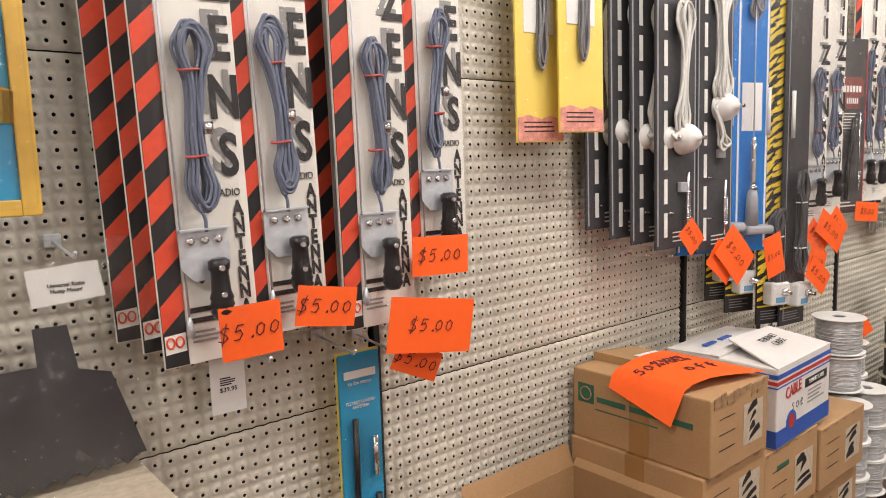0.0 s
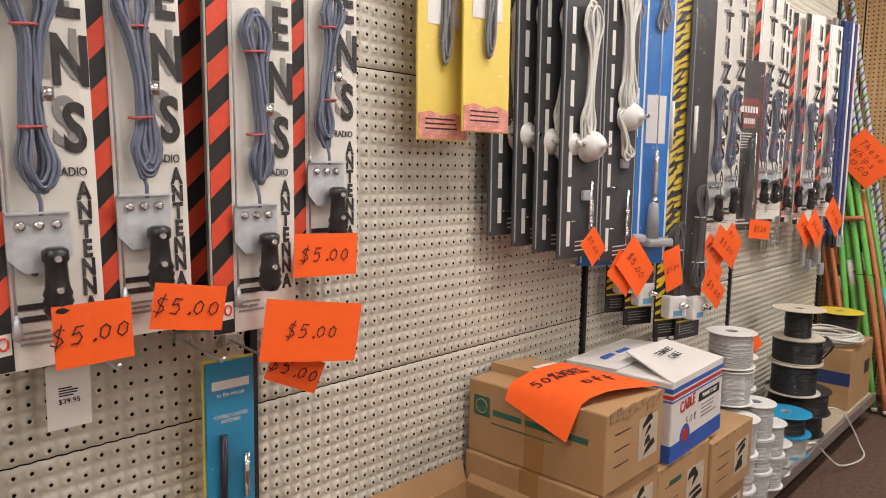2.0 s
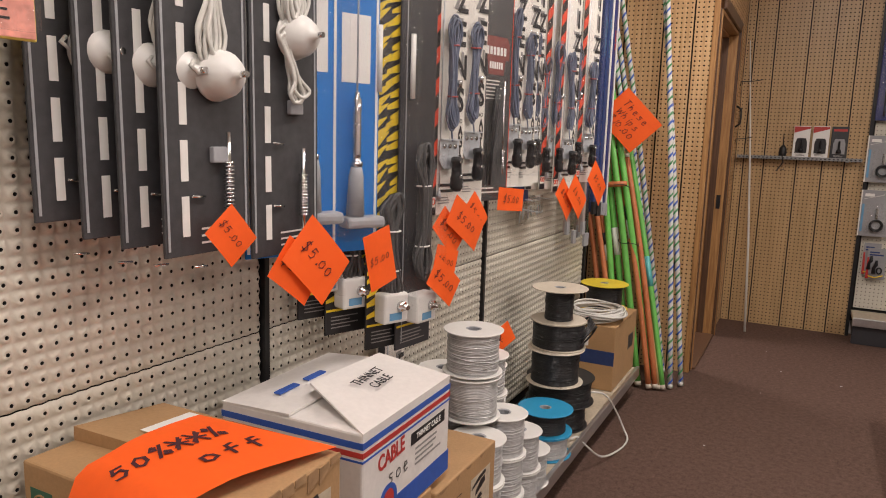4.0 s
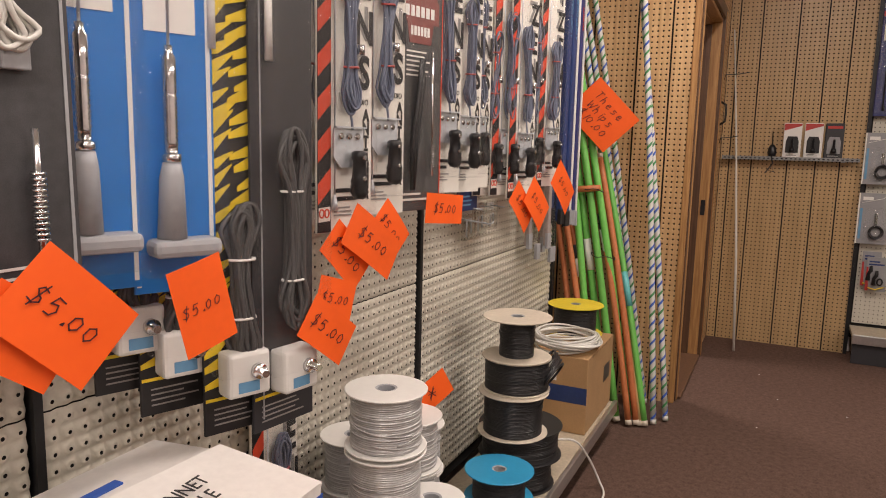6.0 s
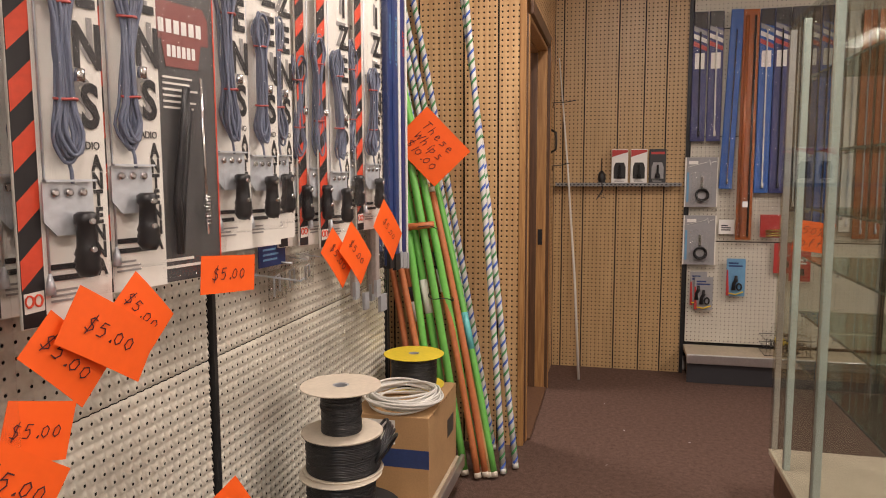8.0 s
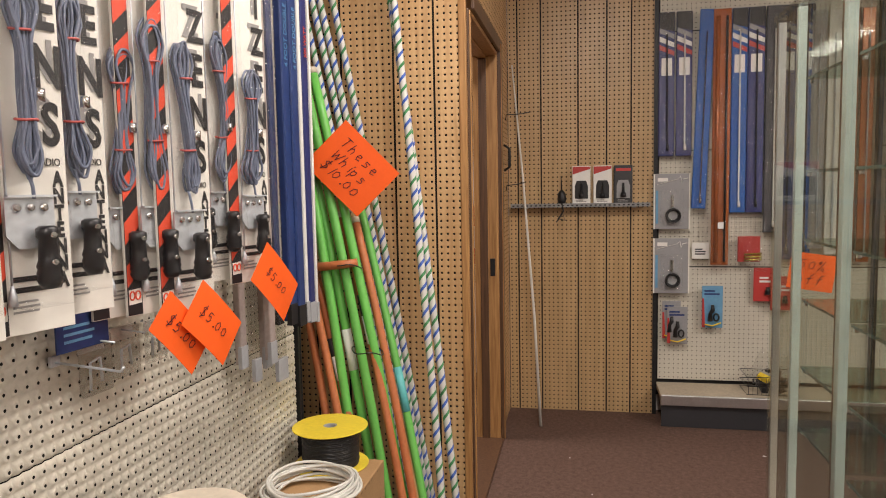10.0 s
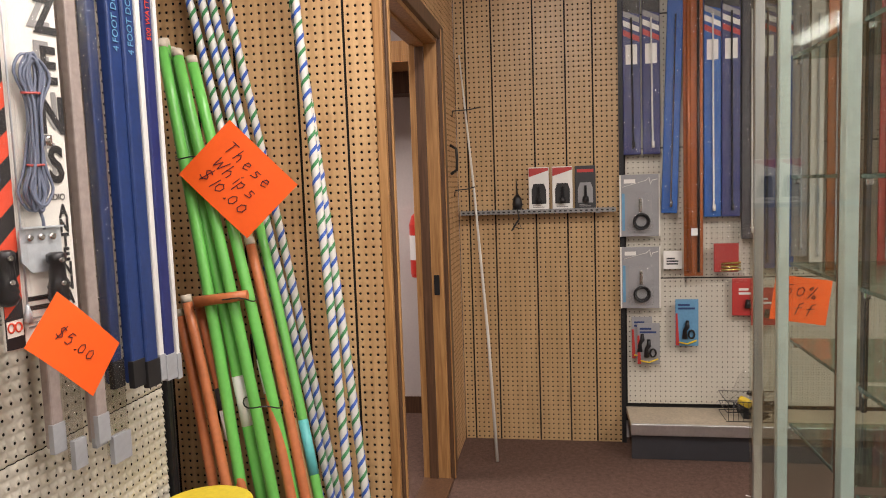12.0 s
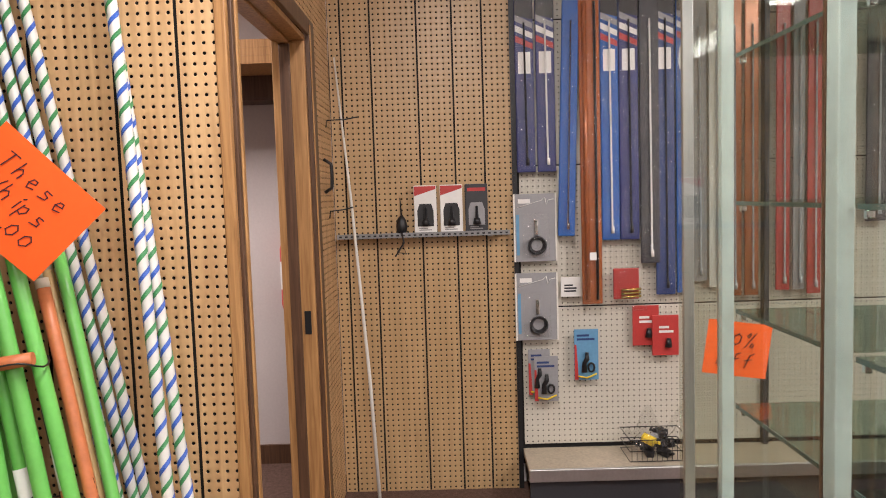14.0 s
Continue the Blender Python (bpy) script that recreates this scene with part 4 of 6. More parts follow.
# ---- price tags ----
def tag(m, w, h, text, seed=0, size=0.03, rot=0.0, label="fluorescent orange price card with handwritten price", group="orange price cards", lines=None, bend=0.02):
    """A card with a slight curl, in x and z, face towards -y; rot turns it in its plane."""
    t = thing("price_tag", label, "price tag", m @ pose(0, 0, 0, 0, rot, 0), group)
    b = fresh()
    n = 8
    cols = []
    for i in range(n + 1):
        x = -w / 2 + w * i / n
        y = bend * (2 * i / n - 1) ** 2 * w
        cols.append([b.verts.new((x, y + dy, z)) for dy, z in ((0, -h / 2), (0, h / 2), (0.0006, h / 2), (0.0006, -h / 2))])
    for p, q in zip(cols, cols[1:]):
        for k in range(4):
            b.faces.new((p[k], p[(k + 1) % 4], q[(k + 1) % 4], q[k]))
    b.faces.new(cols[0]), b.faces.new(cols[-1][::-1])
    part("card", b, ORANGE, t)
    b = fresh()
    for i, ln in enumerate(lines or [text]):
        wl = sum(0.45 if c in ".i1" else 0.95 for c in ln) * size
        script(b, ln, -wl / 2 - 0.005, (0.0 if not lines else (len(lines) / 2 - i - 1) * size * 1.45) - (size / 2 if not lines else -size * 0.2), size, -0.0012, 0.0011 * size / 0.03, 0.2, seed)
    part("handwriting", b, INK, t)
    return t


for x, z, y, w, h, r, s in ((0.475, 1.075, 0.985, 0.097, 0.082, -2, 1), (0.610, 1.09, 0.99, 0.108, 0.066, 9, 2), (0.815, 1.025, 0.97, 0.185, 0.10, 9, 3), (0.865, 1.146, 1.0, 0.128, 0.073, 2, 4), (0.80, 0.955, 1.0, 0.105, 0.055, 25, 5)):
    tag(pose(x, y, z, 0, 0, -4), w, h, "$5.00", s, 0.024, r)
for x, z, y, w, h, r, s in ((1.655, 1.109, 0.955, 0.076, 0.066, 50, 6), (1.825, 1.025, 0.962, 0.11, 0.085, 38, 7), (1.865, 1.04, 0.947, 0.14, 0.105, 45, 8), (2.045, 1.022, 0.925, 0.083, 0.12, -14, 9), (2.366, 0.968, 0.937, 0.095, 0.072, 17, 10), (2.298, 0.932, 0.905, 0.12, 0.074, 37, 11),
                            (2.535, 1.045, 0.965, 0.165, 0.085, 33, 12), (2.472, 1.025, 0.985, 0.13, 0.075, 45, 13), (2.622, 1.060, 0.978, 0.11, 0.08, 47, 14), (2.876, 1.087, 0.975, 0.156, 0.07, 5, 15), (3.40, 1.055, 0.968, 0.15, 0.085, 45, 16), (3.475, 1.06, 0.945, 0.155, 0.10, 42, 17), (3.79, 1.098, 0.955, 0.175, 0.108, 42, 18)):
    tag(pose(x, y, z, 0, 0, -8), w, h, "$5.00", s, min(0.023, w * 0.18), r)
tag(pose(2.80, 0.96, 0.66, 0, 0, -30), 0.10, 0.07, "x", 19, 0.025, -30, "small orange sale card lying among the spools")

# things at the start of the wall
t = thing("bagged_hump_mount", "dark saw-edged metal plate in a clear bag with white label", "hardware package", pose(0.265, 1.10, 0.86, 0, 0, -3))
b = fresh()
pts = [(0.075, 0, 0.03)] + [(0.075 - 0.0145 * (k + 1) / 1.0 + (0 if k % 2 else 0.003), 0, 0.018 + (0.012 if k % 2 == 0 else 0.0) - 0.001 * k) for k in range(20)] + [(-0.21, 0, 0.19), (-0.06, 0, 0.19), (-0.062, 0, 0.245), (-0.018, 0, 0.245), (-0.008, 0, 0.178), (0.035, 0, 0.165)]
poly(b, pts, 0.003)
part("plate", b, CHAR, t)
b = fresh()
poly(b, [(-0.06, -0.008, 0.275), (0.035, -0.008, 0.282), (0.028, -0.008, 0.335), (-0.065, -0.008, 0.328)])
lb = part("label_card", b, LABEL, t, "white printed label with barcode")
letters("Universal Radio\nHump Mount", 0.0085, BLACK, lb, pose(-0.015, -0.0086, 0.30), sx=0.9)
letters("$7.95", 0.012, BLACK, t, pose(0.048, -0.0086, 0.325))
b = fresh()
n = 14
grid = [[b.verts.new((-0.25 + 0.345 * i / n, -0.014 + 0.010 * noise.noise((i * 0.9, j * 0.8, 3.1)), 0.0 + 0.37 * j / n)) for j in range(n + 1)] for i in range(n + 1)]
for i in range(n):
    for j in range(n):
        b.faces.new((grid[i][j], grid[i + 1][j], grid[i + 1][j + 1], grid[i][j + 1])).smooth = True
part("bag", b, BAG, t, "crinkled clear plastic bag").visible_shadow = False
t = thing("price_slip", "small white price slip hanging under the cards", "paper slip", pose(0.484, 1.115, 0.91, 0, 0, -2))
b = fresh()
poly(b, [(-0.03, 0, 0), (0.03, 0, 0), (0.03, 0, 0.095), (-0.03, 0, 0.095)])
part("slip", b, LABEL, t)
letters("$39.95", 0.011, BLACK, t, pose(0, -0.0008, 0.04))
b = fresh()
bars(b, -0.014, 0.014, 0.047, 0.062, -0.0006, 4)
part("small_print", b, BLACK, t)
t = slim_card("flexible_antenna_card", pose(0.735, 1.10, 0.60, 0, 0, -3), "cyan blue card with a black flexible antenna in clear plastic", 0.088, 0.365, MIDBLUE)
b = fresh()
box(b, -0.047, 0.047, 0.0065, 0.009, -0.004, 0.369)
part("rim", b, YELLOW, t, "pale yellow card rim")
b = fresh()
bars(b, -0.034, 0.036, 0.316, 0.334, -0.0012, 1, 0.85, 2)
part("maker_print", b, LABEL, t)
letters("to the rescue", 0.011, LABEL, t, pose(0, -0.0008, 0.308), sx=0.85)
letters("FLEXIBLE LOADED\nANTENNA", 0.009, LABEL, t, pose(0, -0.0008, 0.265), sx=0.85)
b = fresh()
cyl(b, (-0.02, -0.008, 0.02), (-0.017, -0.008, 0.24), 0.006, 10)
part("antenna", b, RUBBER, t)
b = fresh()
cyl(b, (0.024, -0.008, 0.12), (0.024, -0.008, 0.20), 0.006, 12)
part("ferrule", b, CHROME, t)
b = fresh()
cyl(b, (0.028, -0.008, 0.0), (0.028, -0.008, 0.08), 0.007, 12)
part("ferrule", b, RUBBER, t)
t = slim_card("framed_pack", pose(0.145, 1.08, 1.265, 0, 0, -2), "blue package with golden yellow frame and brass part", 0.16, 0.45, MIDBLUE, film=True)
b = fresh()
box(b, 0.058, 0.082, -0.006, -0.0012, 0, 0.45, 0.002)
box(b, -0.08, 0.0578, -0.006, -0.0012, 0, 0.022, 0.002)
part("frame", b, GOLD, t)
b = fresh()
lathe(b, [(0.0, 0.12), (0.035, 0.12), (0.038, 0.16), (0.02, 0.17), (0.02, 0.24), (0.028, 0.26), (0.0, 0.3)], 20, (0.02, -0.03, 0))
part("brass_fitting", b, BRASS, t)


def hook(x, z, ln=0.13):
    t = thing("peg_hook", "bent steel peg hook in the pegboard", "hook", pose(x, WALL - 0.006, z), "peg hooks")
    b = fresh()
    tube(b, [(0, 0, 0), (0, -ln * 0.5, -0.006), (0, -ln, -0.012), (0, -ln - 0.008, -0.004)], 0.0024, 8)
    part("wire", b, STEEL, t)
    b = fresh()
    box(b, -0.012, 0.012, -0.004, 0.003, -0.008, 0.012, 0.002)
    part("plate", b, STEEL, t)


for x, z in ((0.52, 1.02), (0.68, 1.0), (0.77, 0.985), (0.25, 1.22), (0.84, 1.01), (2.90, 1.6), (3.30, 1.02)):
    hook(x, z)


# ---- cartons on the deck ----
def carton(x0, x1, y0, y1, z0, z1, label, flaps=True, mater=CARD, marks=True, turn=0.0, tape=True):
    cx, cy = (x0 + x1) / 2, (y0 + y1) / 2
    w, d, h = x1 - x0, y1 - y0, z1 - z0
    t = thing("cardboard_box", label, "box", pose(cx, cy, z0, 0, 0, turn), "cartons on the shelf deck")
    b = fresh()
    box(b, -w / 2, w / 2, -d / 2, d / 2, 0, h, 0.004)
    part("body", b, mater, t)
    rnd = random.Random(int(x0 * 1000) + 7)
    b = fresh()
    xx = -w / 2 + 0.01
    while xx < w / 2 - 0.03:
        ln, dp = rnd.uniform(0.015, 0.05), rnd.uniform(0.003, 0.012)
        poly(b, [(xx, -d / 2 - 0.0009, h - 0.003), (xx + ln * 0.3, -d / 2 - 0.0009, h - 0.004 - dp), (xx + ln * 0.7, -d / 2 - 0.0009, h - 0.004 - dp * rnd.uniform(0.3, 1)), (xx + ln, -d / 2 - 0.0009, h - 0.003)], 0.0005)
        xx += ln + rnd.uniform(0.005, 0.05)
    part("worn_edge", b, CARDIN, t, "scuffed and torn cardboard edge")
    if tape:
        b = fresh()
        box(b, -w / 2 - 0.0006, w / 2 + 0.0006, -0.035, 0.02, -0.0002 + 0.002, h + 0.0006)
        part("tape", b, TAPE, t, "brown packing tape")
    if marks:
        b = fresh()
        poly(b, [(w * 0.05, -d / 2 - 0.0008, h * 0.2), (w * 0.4, -d / 2 - 0.0008, h * 0.2), (w * 0.4, -d / 2 - 0.0008, h * 0.75), (w * 0.05, -d / 2 - 0.0008, h * 0.75)], 0.0004)
        lb = part("label_card", b, DECK, t, "printed shipping label struck out with marker")
        b = fresh()
        rnd = random.Random(int(x0 * 1000))
        for k in range(4):
            xa, zz, hh = w * (0.06 + rnd.uniform(0, 0.10)), h * (0.24 + 0.12 * k), rnd.uniform(0.008, 0.022)
            xb, dz = w * rnd.uniform(0.24, 0.39), rnd.uniform(0.004, 0.022)
            poly(b, [(xa, -d / 2 - 0.0013, zz), (xb, -d / 2 - 0.0013, zz + dz), (xb - 0.006, -d / 2 - 0.0013, zz + dz + hh), ((xa + xb) / 2, -d / 2 - 0.0013, zz + dz * 0.6 + hh * 1.2), (xa + 0.004, -d / 2 - 0.0013, zz + hh * 0.8)], 0.0004)
        part("marker_scrawl", b, BLACK, lb)
        b = fresh()
        for q in range(3):
            poly(b, [(-w * 0.36, -d / 2 - 0.0008, h * (0.3 + q * 0.2)), (-w * 0.1, -d / 2 - 0.0008, h * (0.3 + q * 0.2)), (-w * 0.1, -d / 2 - 0.0008, h * (0.3 + q * 0.2) + 0.002), (-w * 0.36, -d / 2 - 0.0008, h * (0.3 + q * 0.2) + 0.002)], 0.0004)
        part("form_lines", b, BLACK, t)
    return t


big = carton(1.42, 1.685, 0.765, 1.15, 0.60, 0.782, "worn brown cardboard box with green maker print on a stack", True)


def west(ob, dx):
    """Turn a flat piece so that it lies on the side facing -x."""
    ob.matrix_basis = pose(dx, 0, 0, 0, 0, -90)
    return ob


b = fresh()
poly(b, [(-0.175, 0, 0.095), (-0.125, 0, 0.095), (-0.125, 0, 0.145), (-0.175, 0, 0.145)], 0.0004)
west(part("logo_block", b, GREENP, big), -0.1335)
b = fresh()
tube(b, [(-0.15 + 0.017 * math.cos(a), -0.0002, 0.12 + 0.017 * math.sin(a)) for a in [k * math.pi / 10 for k in range(20)]], 0.0018, 4, closed=True)
west(part("logo_ring", b, CARD, big), -0.1342)
b = fresh()
for x0, x1 in ((-0.115, -0.03), (-0.018, 0.085), (0.098, 0.15)):
    poly(b, [(x0, 0, 0.104), (x1, 0, 0.104), (x1, 0, 0.118), (x0, 0, 0.118)], 0.0004)
west(part("maker_print", b, GREENP, big), -0.1338)
b = fresh()
bars(b, -0.12, 0.14, 0.078, 0.09, 0, 1, 0.25, 3)
west(part("small_print", b, GREENP, big), -0.1336)
b = fresh()
v = [b.verts.new(p) for p in ((-0.05, 0.19, 0.1825), (0.125, 0.19, 0.1825), (0.125, -0.10, 0.1835), (-0.03, -0.10, 0.1835), (-0.05, 0.19, 0.205), (0.125, 0.19, 0.186), (0.125, -0.10, 0.187), (-0.03, -0.10, 0.198))]
for q in ((0, 1, 2, 3), (7, 6, 5, 4), (0, 4, 5, 1), (2, 6, 7, 3), (1, 5, 6, 2), (3, 7, 4, 0)):
    b.faces.new([v[i] for i in q])
part("top_flap", b, CARD, big, "lifted top flap")
b = fresh()
v = [b.verts.new(p) for p in ((0.0, 0.10, 0.2012), (0.11, 0.11, 0.1905), (0.118, -0.03, 0.190), (0.012, -0.035, 0.1965))]
b.faces.new(v)
part("paper_label", b, LABEL, big)
b = fresh()
rnd = random.Random(5)
for k in range(9):
    x = -0.12 + 0.028 * k
    z = 0.176 + rnd.uniform(-0.006, 0.004)
    poly(b, [(x, -0.1945, z - 0.02 * rnd.random() - 0.004), (x + 0.026, -0.196, z - 0.012 * rnd.random()), (x + 0.024, -0.194, z + 0.008), (x + 0.002, -0.194, z + 0.006)], 0.002)
part("torn_edge", b, CARDIN, big, "torn cardboard edge")
carton(1.41, 1.70, 0.775, 1.15, 0.415, 0.599, "brown cardboard box in a stack")
carton(1.41, 1.70, 0.785, 1.15, 0.151, 0.414, "brown cardboard box at the bottom of a stack")
bx = carton(1.73, 2.045, 0.79, 1.15, 0.35, 0.555, "brown cardboard box under the white carton")
b = fresh()
bars(b, -0.09, 0.01, 0.14, 0.16, -0.1808, 1, 0.7, 3)
part("maker_print", b, GREENP, bx)
bx = carton(2.055, 2.37, 0.785, 1.15, 0.35, 0.535, "brown cardboard box with marked-out label")
carton(1.73, 2.045, 0.80, 1.15, 0.151, 0.349, "brown cardboard box at the bottom of a stack")
carton(2.055, 2.37, 0.80, 1.15, 0.151, 0.349, "brown cardboard box at the bottom of a stack")
# open carton
t = thing("open_cardboard_box", "open brown cardboard box with spread flaps on the deck", "box", pose(1.21, 0.965, 0.151, 0, 0, 0), "cartons on the shelf deck")
for a in ((-0.19, 0.19, -0.17, -0.165, 0, 0.375), (-0.19, 0.19, 0.165, 0.17, 0, 0.375), (-0.19, -0.185, -0.165, 0.165, 0, 0.375), (0.185, 0.19, -0.165, 0.165, 0, 0.375), (-0.185, 0.185, -0.165, 0.165, 0.001, 0.006)):
    b = fresh()
    box(b, *a)
    part("side_panel", b, CARD, t)
for pts in (((0.188, -0.168, 0.376), (0.188, 0.168, 0.376), (0.235, 0.165, 0.44), (0.235, -0.165, 0.44)), ((-0.188, -0.168, 0.376), (-0.188, 0.168, 0.376), (-0.28, 0.16, 0.40), (-0.28, -0.16, 0.40)),
            ((-0.188, 0.168, 0.376), (0.188, 0.168, 0.376), (0.185, 0.185, 0.43), (-0.185, 0.185, 0.43)), ((-0.188, -0.168, 0.376), (0.188, -0.168, 0.376), (0.185, -0.25, 0.39), (-0.185, -0.25, 0.39))):
    b = fresh()
    top = [b.verts.new(p) for p in pts]
    low = [b.verts.new((p[0], p[1], p[2] - 0.005)) for p in pts]
    b.faces.new(top), b.faces.new(low[::-1])
    for i in range(4):
        b.faces.new((top[i - 1], low[i - 1], low[i], top[i]))
    part("flap", b, CARD, t)
# a paper-covered box end low at the start of the wall
carton(0.02, 0.34, 0.90, 1.15, 0.60, 0.862, "pale cardboard box below the hanging bag", marks=False, mater=DECK, tape=False)
carton(0.0, 0.36, 0.88, 1.15, 0.151, 0.599, "brown cardboard box under a pale box", marks=False)
# white carton
t = thing("white_cable_carton", "white carton with blue and red bands and handwriting, flaps loosely closed", "box", pose(1.945, 0.945, 0.556, 0, 0, 2))
w, d, h = 0.35, 0.31, 0.215
b = fresh()
box(b, -w / 2, w / 2, -d / 2, d / 2, 0, h, 0.004)
part("body", b, BOXWHITE, t)
for nm, z0, z1, m in (("blue_base_band", 0.004, 0.05, BOXBLUE), ("blue_band", h - 0.028, h - 0.016, BOXBLUE), ("red_band", h - 0.044, h - 0.034, REDCARD), ("thin_band", h - 0.053, h - 0.049, BOXBLUE)):
    b = fresh()
    e = 0.0007
    for a in ((-w / 2 - e, w / 2 + e, -d / 2 - e, -d / 2 + 0.001), (-w / 2 - e, -w / 2 + 0.001, -d / 2 + 0.0015, d / 2 + e), (w / 2 - 0.001, w / 2 + e, -d / 2 + 0.0015, d / 2 + e)):
        box(b, *a, z0, z1)
    part(nm, b, m, t)
for pts, lab in ((((-w / 2, -d / 2, h + 0.001), (w / 2, -d / 2, h + 0.001), (w / 2 - 0.01, 0.015, h + 0.026), (-w / 2 + 0.09, 0.02, h + 0.034)), "lifted carton flap"), (((-w / 2, d / 2, h + 0.001), (w / 2, d / 2, h + 0.001), (w / 2, 0.0, h + 0.012), (-w / 2, 0.0, h + 0.006)), "")):
    b = fresh()
    top = [b.verts.new(p) for p in pts]
    low = [b.verts.new((p[0], p[1], p[2] - 0.0045)) for p in pts]
    b.faces.new(top), b.faces.new(low[::-1])
    for i in range(4):
        b.faces.new((top[i - 1], low[i - 1], low[i], top[i]))
    part("flap", b, BOXWHITE, t, lab)
for i, xx in enumerate((-0.11, -0.02)):
    b = fresh()
    box(b, xx, xx + 0.06, 0.07, 0.085, h + 0.0075, h + 0.0105)
    part("blue_mark", b, BOXBLUE, t)
letters("CABLE", 0.042, REDCARD, t, pose(-0.075, -d / 2 - 0.0009, h - 0.075, 0, -4), sx=0.8, bold=0.001)
b = fresh()
poly(b, [(0.0, -d / 2 - 0.0009, 0.125), (0.15, -d / 2 - 0.0009, 0.125), (0.15, -d / 2 - 0.0009, 0.15), (0.0, -d / 2 - 0.0009, 0.15)], 0.0003)
part("title_bar", b, BLACK, t)
letters("THINNET CABLE", 0.017, LABEL, t, pose(0.075, -d / 2 - 0.0015, 0.1375), sx=0.85)
b = fresh()
bars(b, 0.02, 0.14, 0.075, 0.118, -d / 2 - 0.0009, 4, 0.4, 9)
part("small_print", b, GREYPRINT, t)
b = fresh()
script(b, "soe", -0.09, 0.085, 0.03, -d / 2 - 0.0012, 0.001, 0.1, 3)
part("handwriting", b, BLACK, t)
b = fresh()
tube(b, [(-0.085, -d / 2 - 0.0003, 0.055), (-0.085, -d / 2 - 0.0012, 0.055)], [0.032, 0.032], 24)
ro = part("roundel", b, BOXBLUE, t)
b = fresh()
tube(b, [(-0.085, -d / 2 - 0.0013, 0.058), (-0.085, -d / 2 - 0.0018, 0.058)], [0.019, 0.019], 20)
part("roundel_centre", b, REDCARD, ro)
me = letters("THINNET\nCABLE", 0.03, BLACK, t, Matrix.Identity(4), sx=0.85)
me.matrix_basis = pose(0.02, -0.06, h + 0.024, -80, 0, 4)
# sale sheet draped over the brown box
t = thing("sale_sheet", "large orange sheet with handwritten discount draped over a box", "sale sign", pose(1.52, 0.86, 0.79, 0, 0, 0))
C = [Vector(p) for p in ((-0.125, 0.165, 0.004), (-0.155, -0.02, 0), (0.158, -0.092, 0.004), (0.12, 0.16, 0.014))]
b = fresh()
n = 12


def sheet(u, v, lift=0.0):
    p = (C[0] * (1 - u) + C[3] * u) * (1 - v) + (C[1] * (1 - u) + C[2] * u) * v
    over = max(0.0, -0.098 - p.x)
    return (p.x + over * 0.3, p.y, 0.008 + 0.012 * math.sin(u * 2.6 + v) * min(1.0, max(0.0, p.x + 0.1) * 12) - over * 1.5 + lift)


g = [[b.verts.new(sheet(i / n, j / n)) for j in range(n + 1)] for i in range(n + 1)]
for i in range(n):
    for j in range(n):
        b.faces.new((g[i][j], g[i][j + 1], g[i + 1][j + 1], g[i + 1][j])).smooth = True
part("sheet", b, ORANGE, t)
b = fresh()
script(b, "50%xx%", 0.14, 0.6, 0.16, 0, 0.010, 0.15, 4, 0.62)
script(b, "off", 0.45, 0.3, 0.15, 0, 0.010, 0.15, 5)
for vv in b.verts:
    vv.co = Vector(sheet(vv.co.x, 1 - vv.co.z, 0.0012 + (0.0002 if vv.co.y > 0.0001 else 0.0005)))
part("handwriting", b, INK, t)


# ---- spools ----
def spool(x, y, z0, r, h, wire, flange, label, core=0.75, seed=0, name="wire_spool", group="spools of wire", fl=0.004, hub=True):
    t = thing(name, label, "spool", pose(x, y, z0, 0, 0, seed * 37), group)
    for z in (0, h - fl):
        b = fresh()
        lathe(b, [(0.022, z), (r - 0.002, z), (r, z + 0.001), (r, z + fl - 0.001), (r - 0.002, z + fl), (0.022, z + fl), (0.022, z)], 36)
        part("flange", b, flange, t)
    b = fresh()
    lathe(b, [(0.0225, -0.0 + 0.0005), (0.0225, h - 0.0005), (0.017, h - 0.0015), (0.017, h * 0.4), (0.0, h * 0.4)], 24)
    part("hub", b, GREYPLAST, t)
    rc, turns = r * core, max(8, int((h - 2 * fl) / 0.0042))
    rnd = random.Random(seed)
    prof = [(0.03, fl + 0.0004)]
    for k in range(turns):
        za, zb = fl + (h - 2 * fl) * (k + 0.06) / turns, fl + (h - 2 * fl) * (k + 0.94) / turns
        q = rc + rnd.uniform(-0.0013, 0.0013)
        prof += [(q - 0.0016, za), (q + 0.0002, za * 0.7 + zb * 0.3), (q + 0.0002, za * 0.3 + zb * 0.7), (q - 0.0016, zb)]
    prof.append((0.03, h - fl - 0.0004))
    b = fresh()
    lathe(b, prof, 32)
    for k in range(4):
        zz, sl, ph = rnd.uniform(0.2, 0.8) * h, rnd.uniform(-0.25, 0.25) * h, rnd.uniform(0, 6)
        tube(b, [((rc + 0.0012) * math.cos(ph + a), (rc + 0.0012) * math.sin(ph + a), min(h - fl - 0.003, max(fl + 0.003, zz + sl * a / 2))) for a in [j * 0.22 for j in range(12)]], 0.0018, 5)
    for f in b.faces:
        f.smooth = True
    part("wire", b, wire, t)
    return t


SILVERWIRE = mat("silver_white_wire", (0.50, 0.50, 0.50), 0.28, 0.25, vary=0.15, scale=60)
WS = "white-flanged spool of silvery wire"
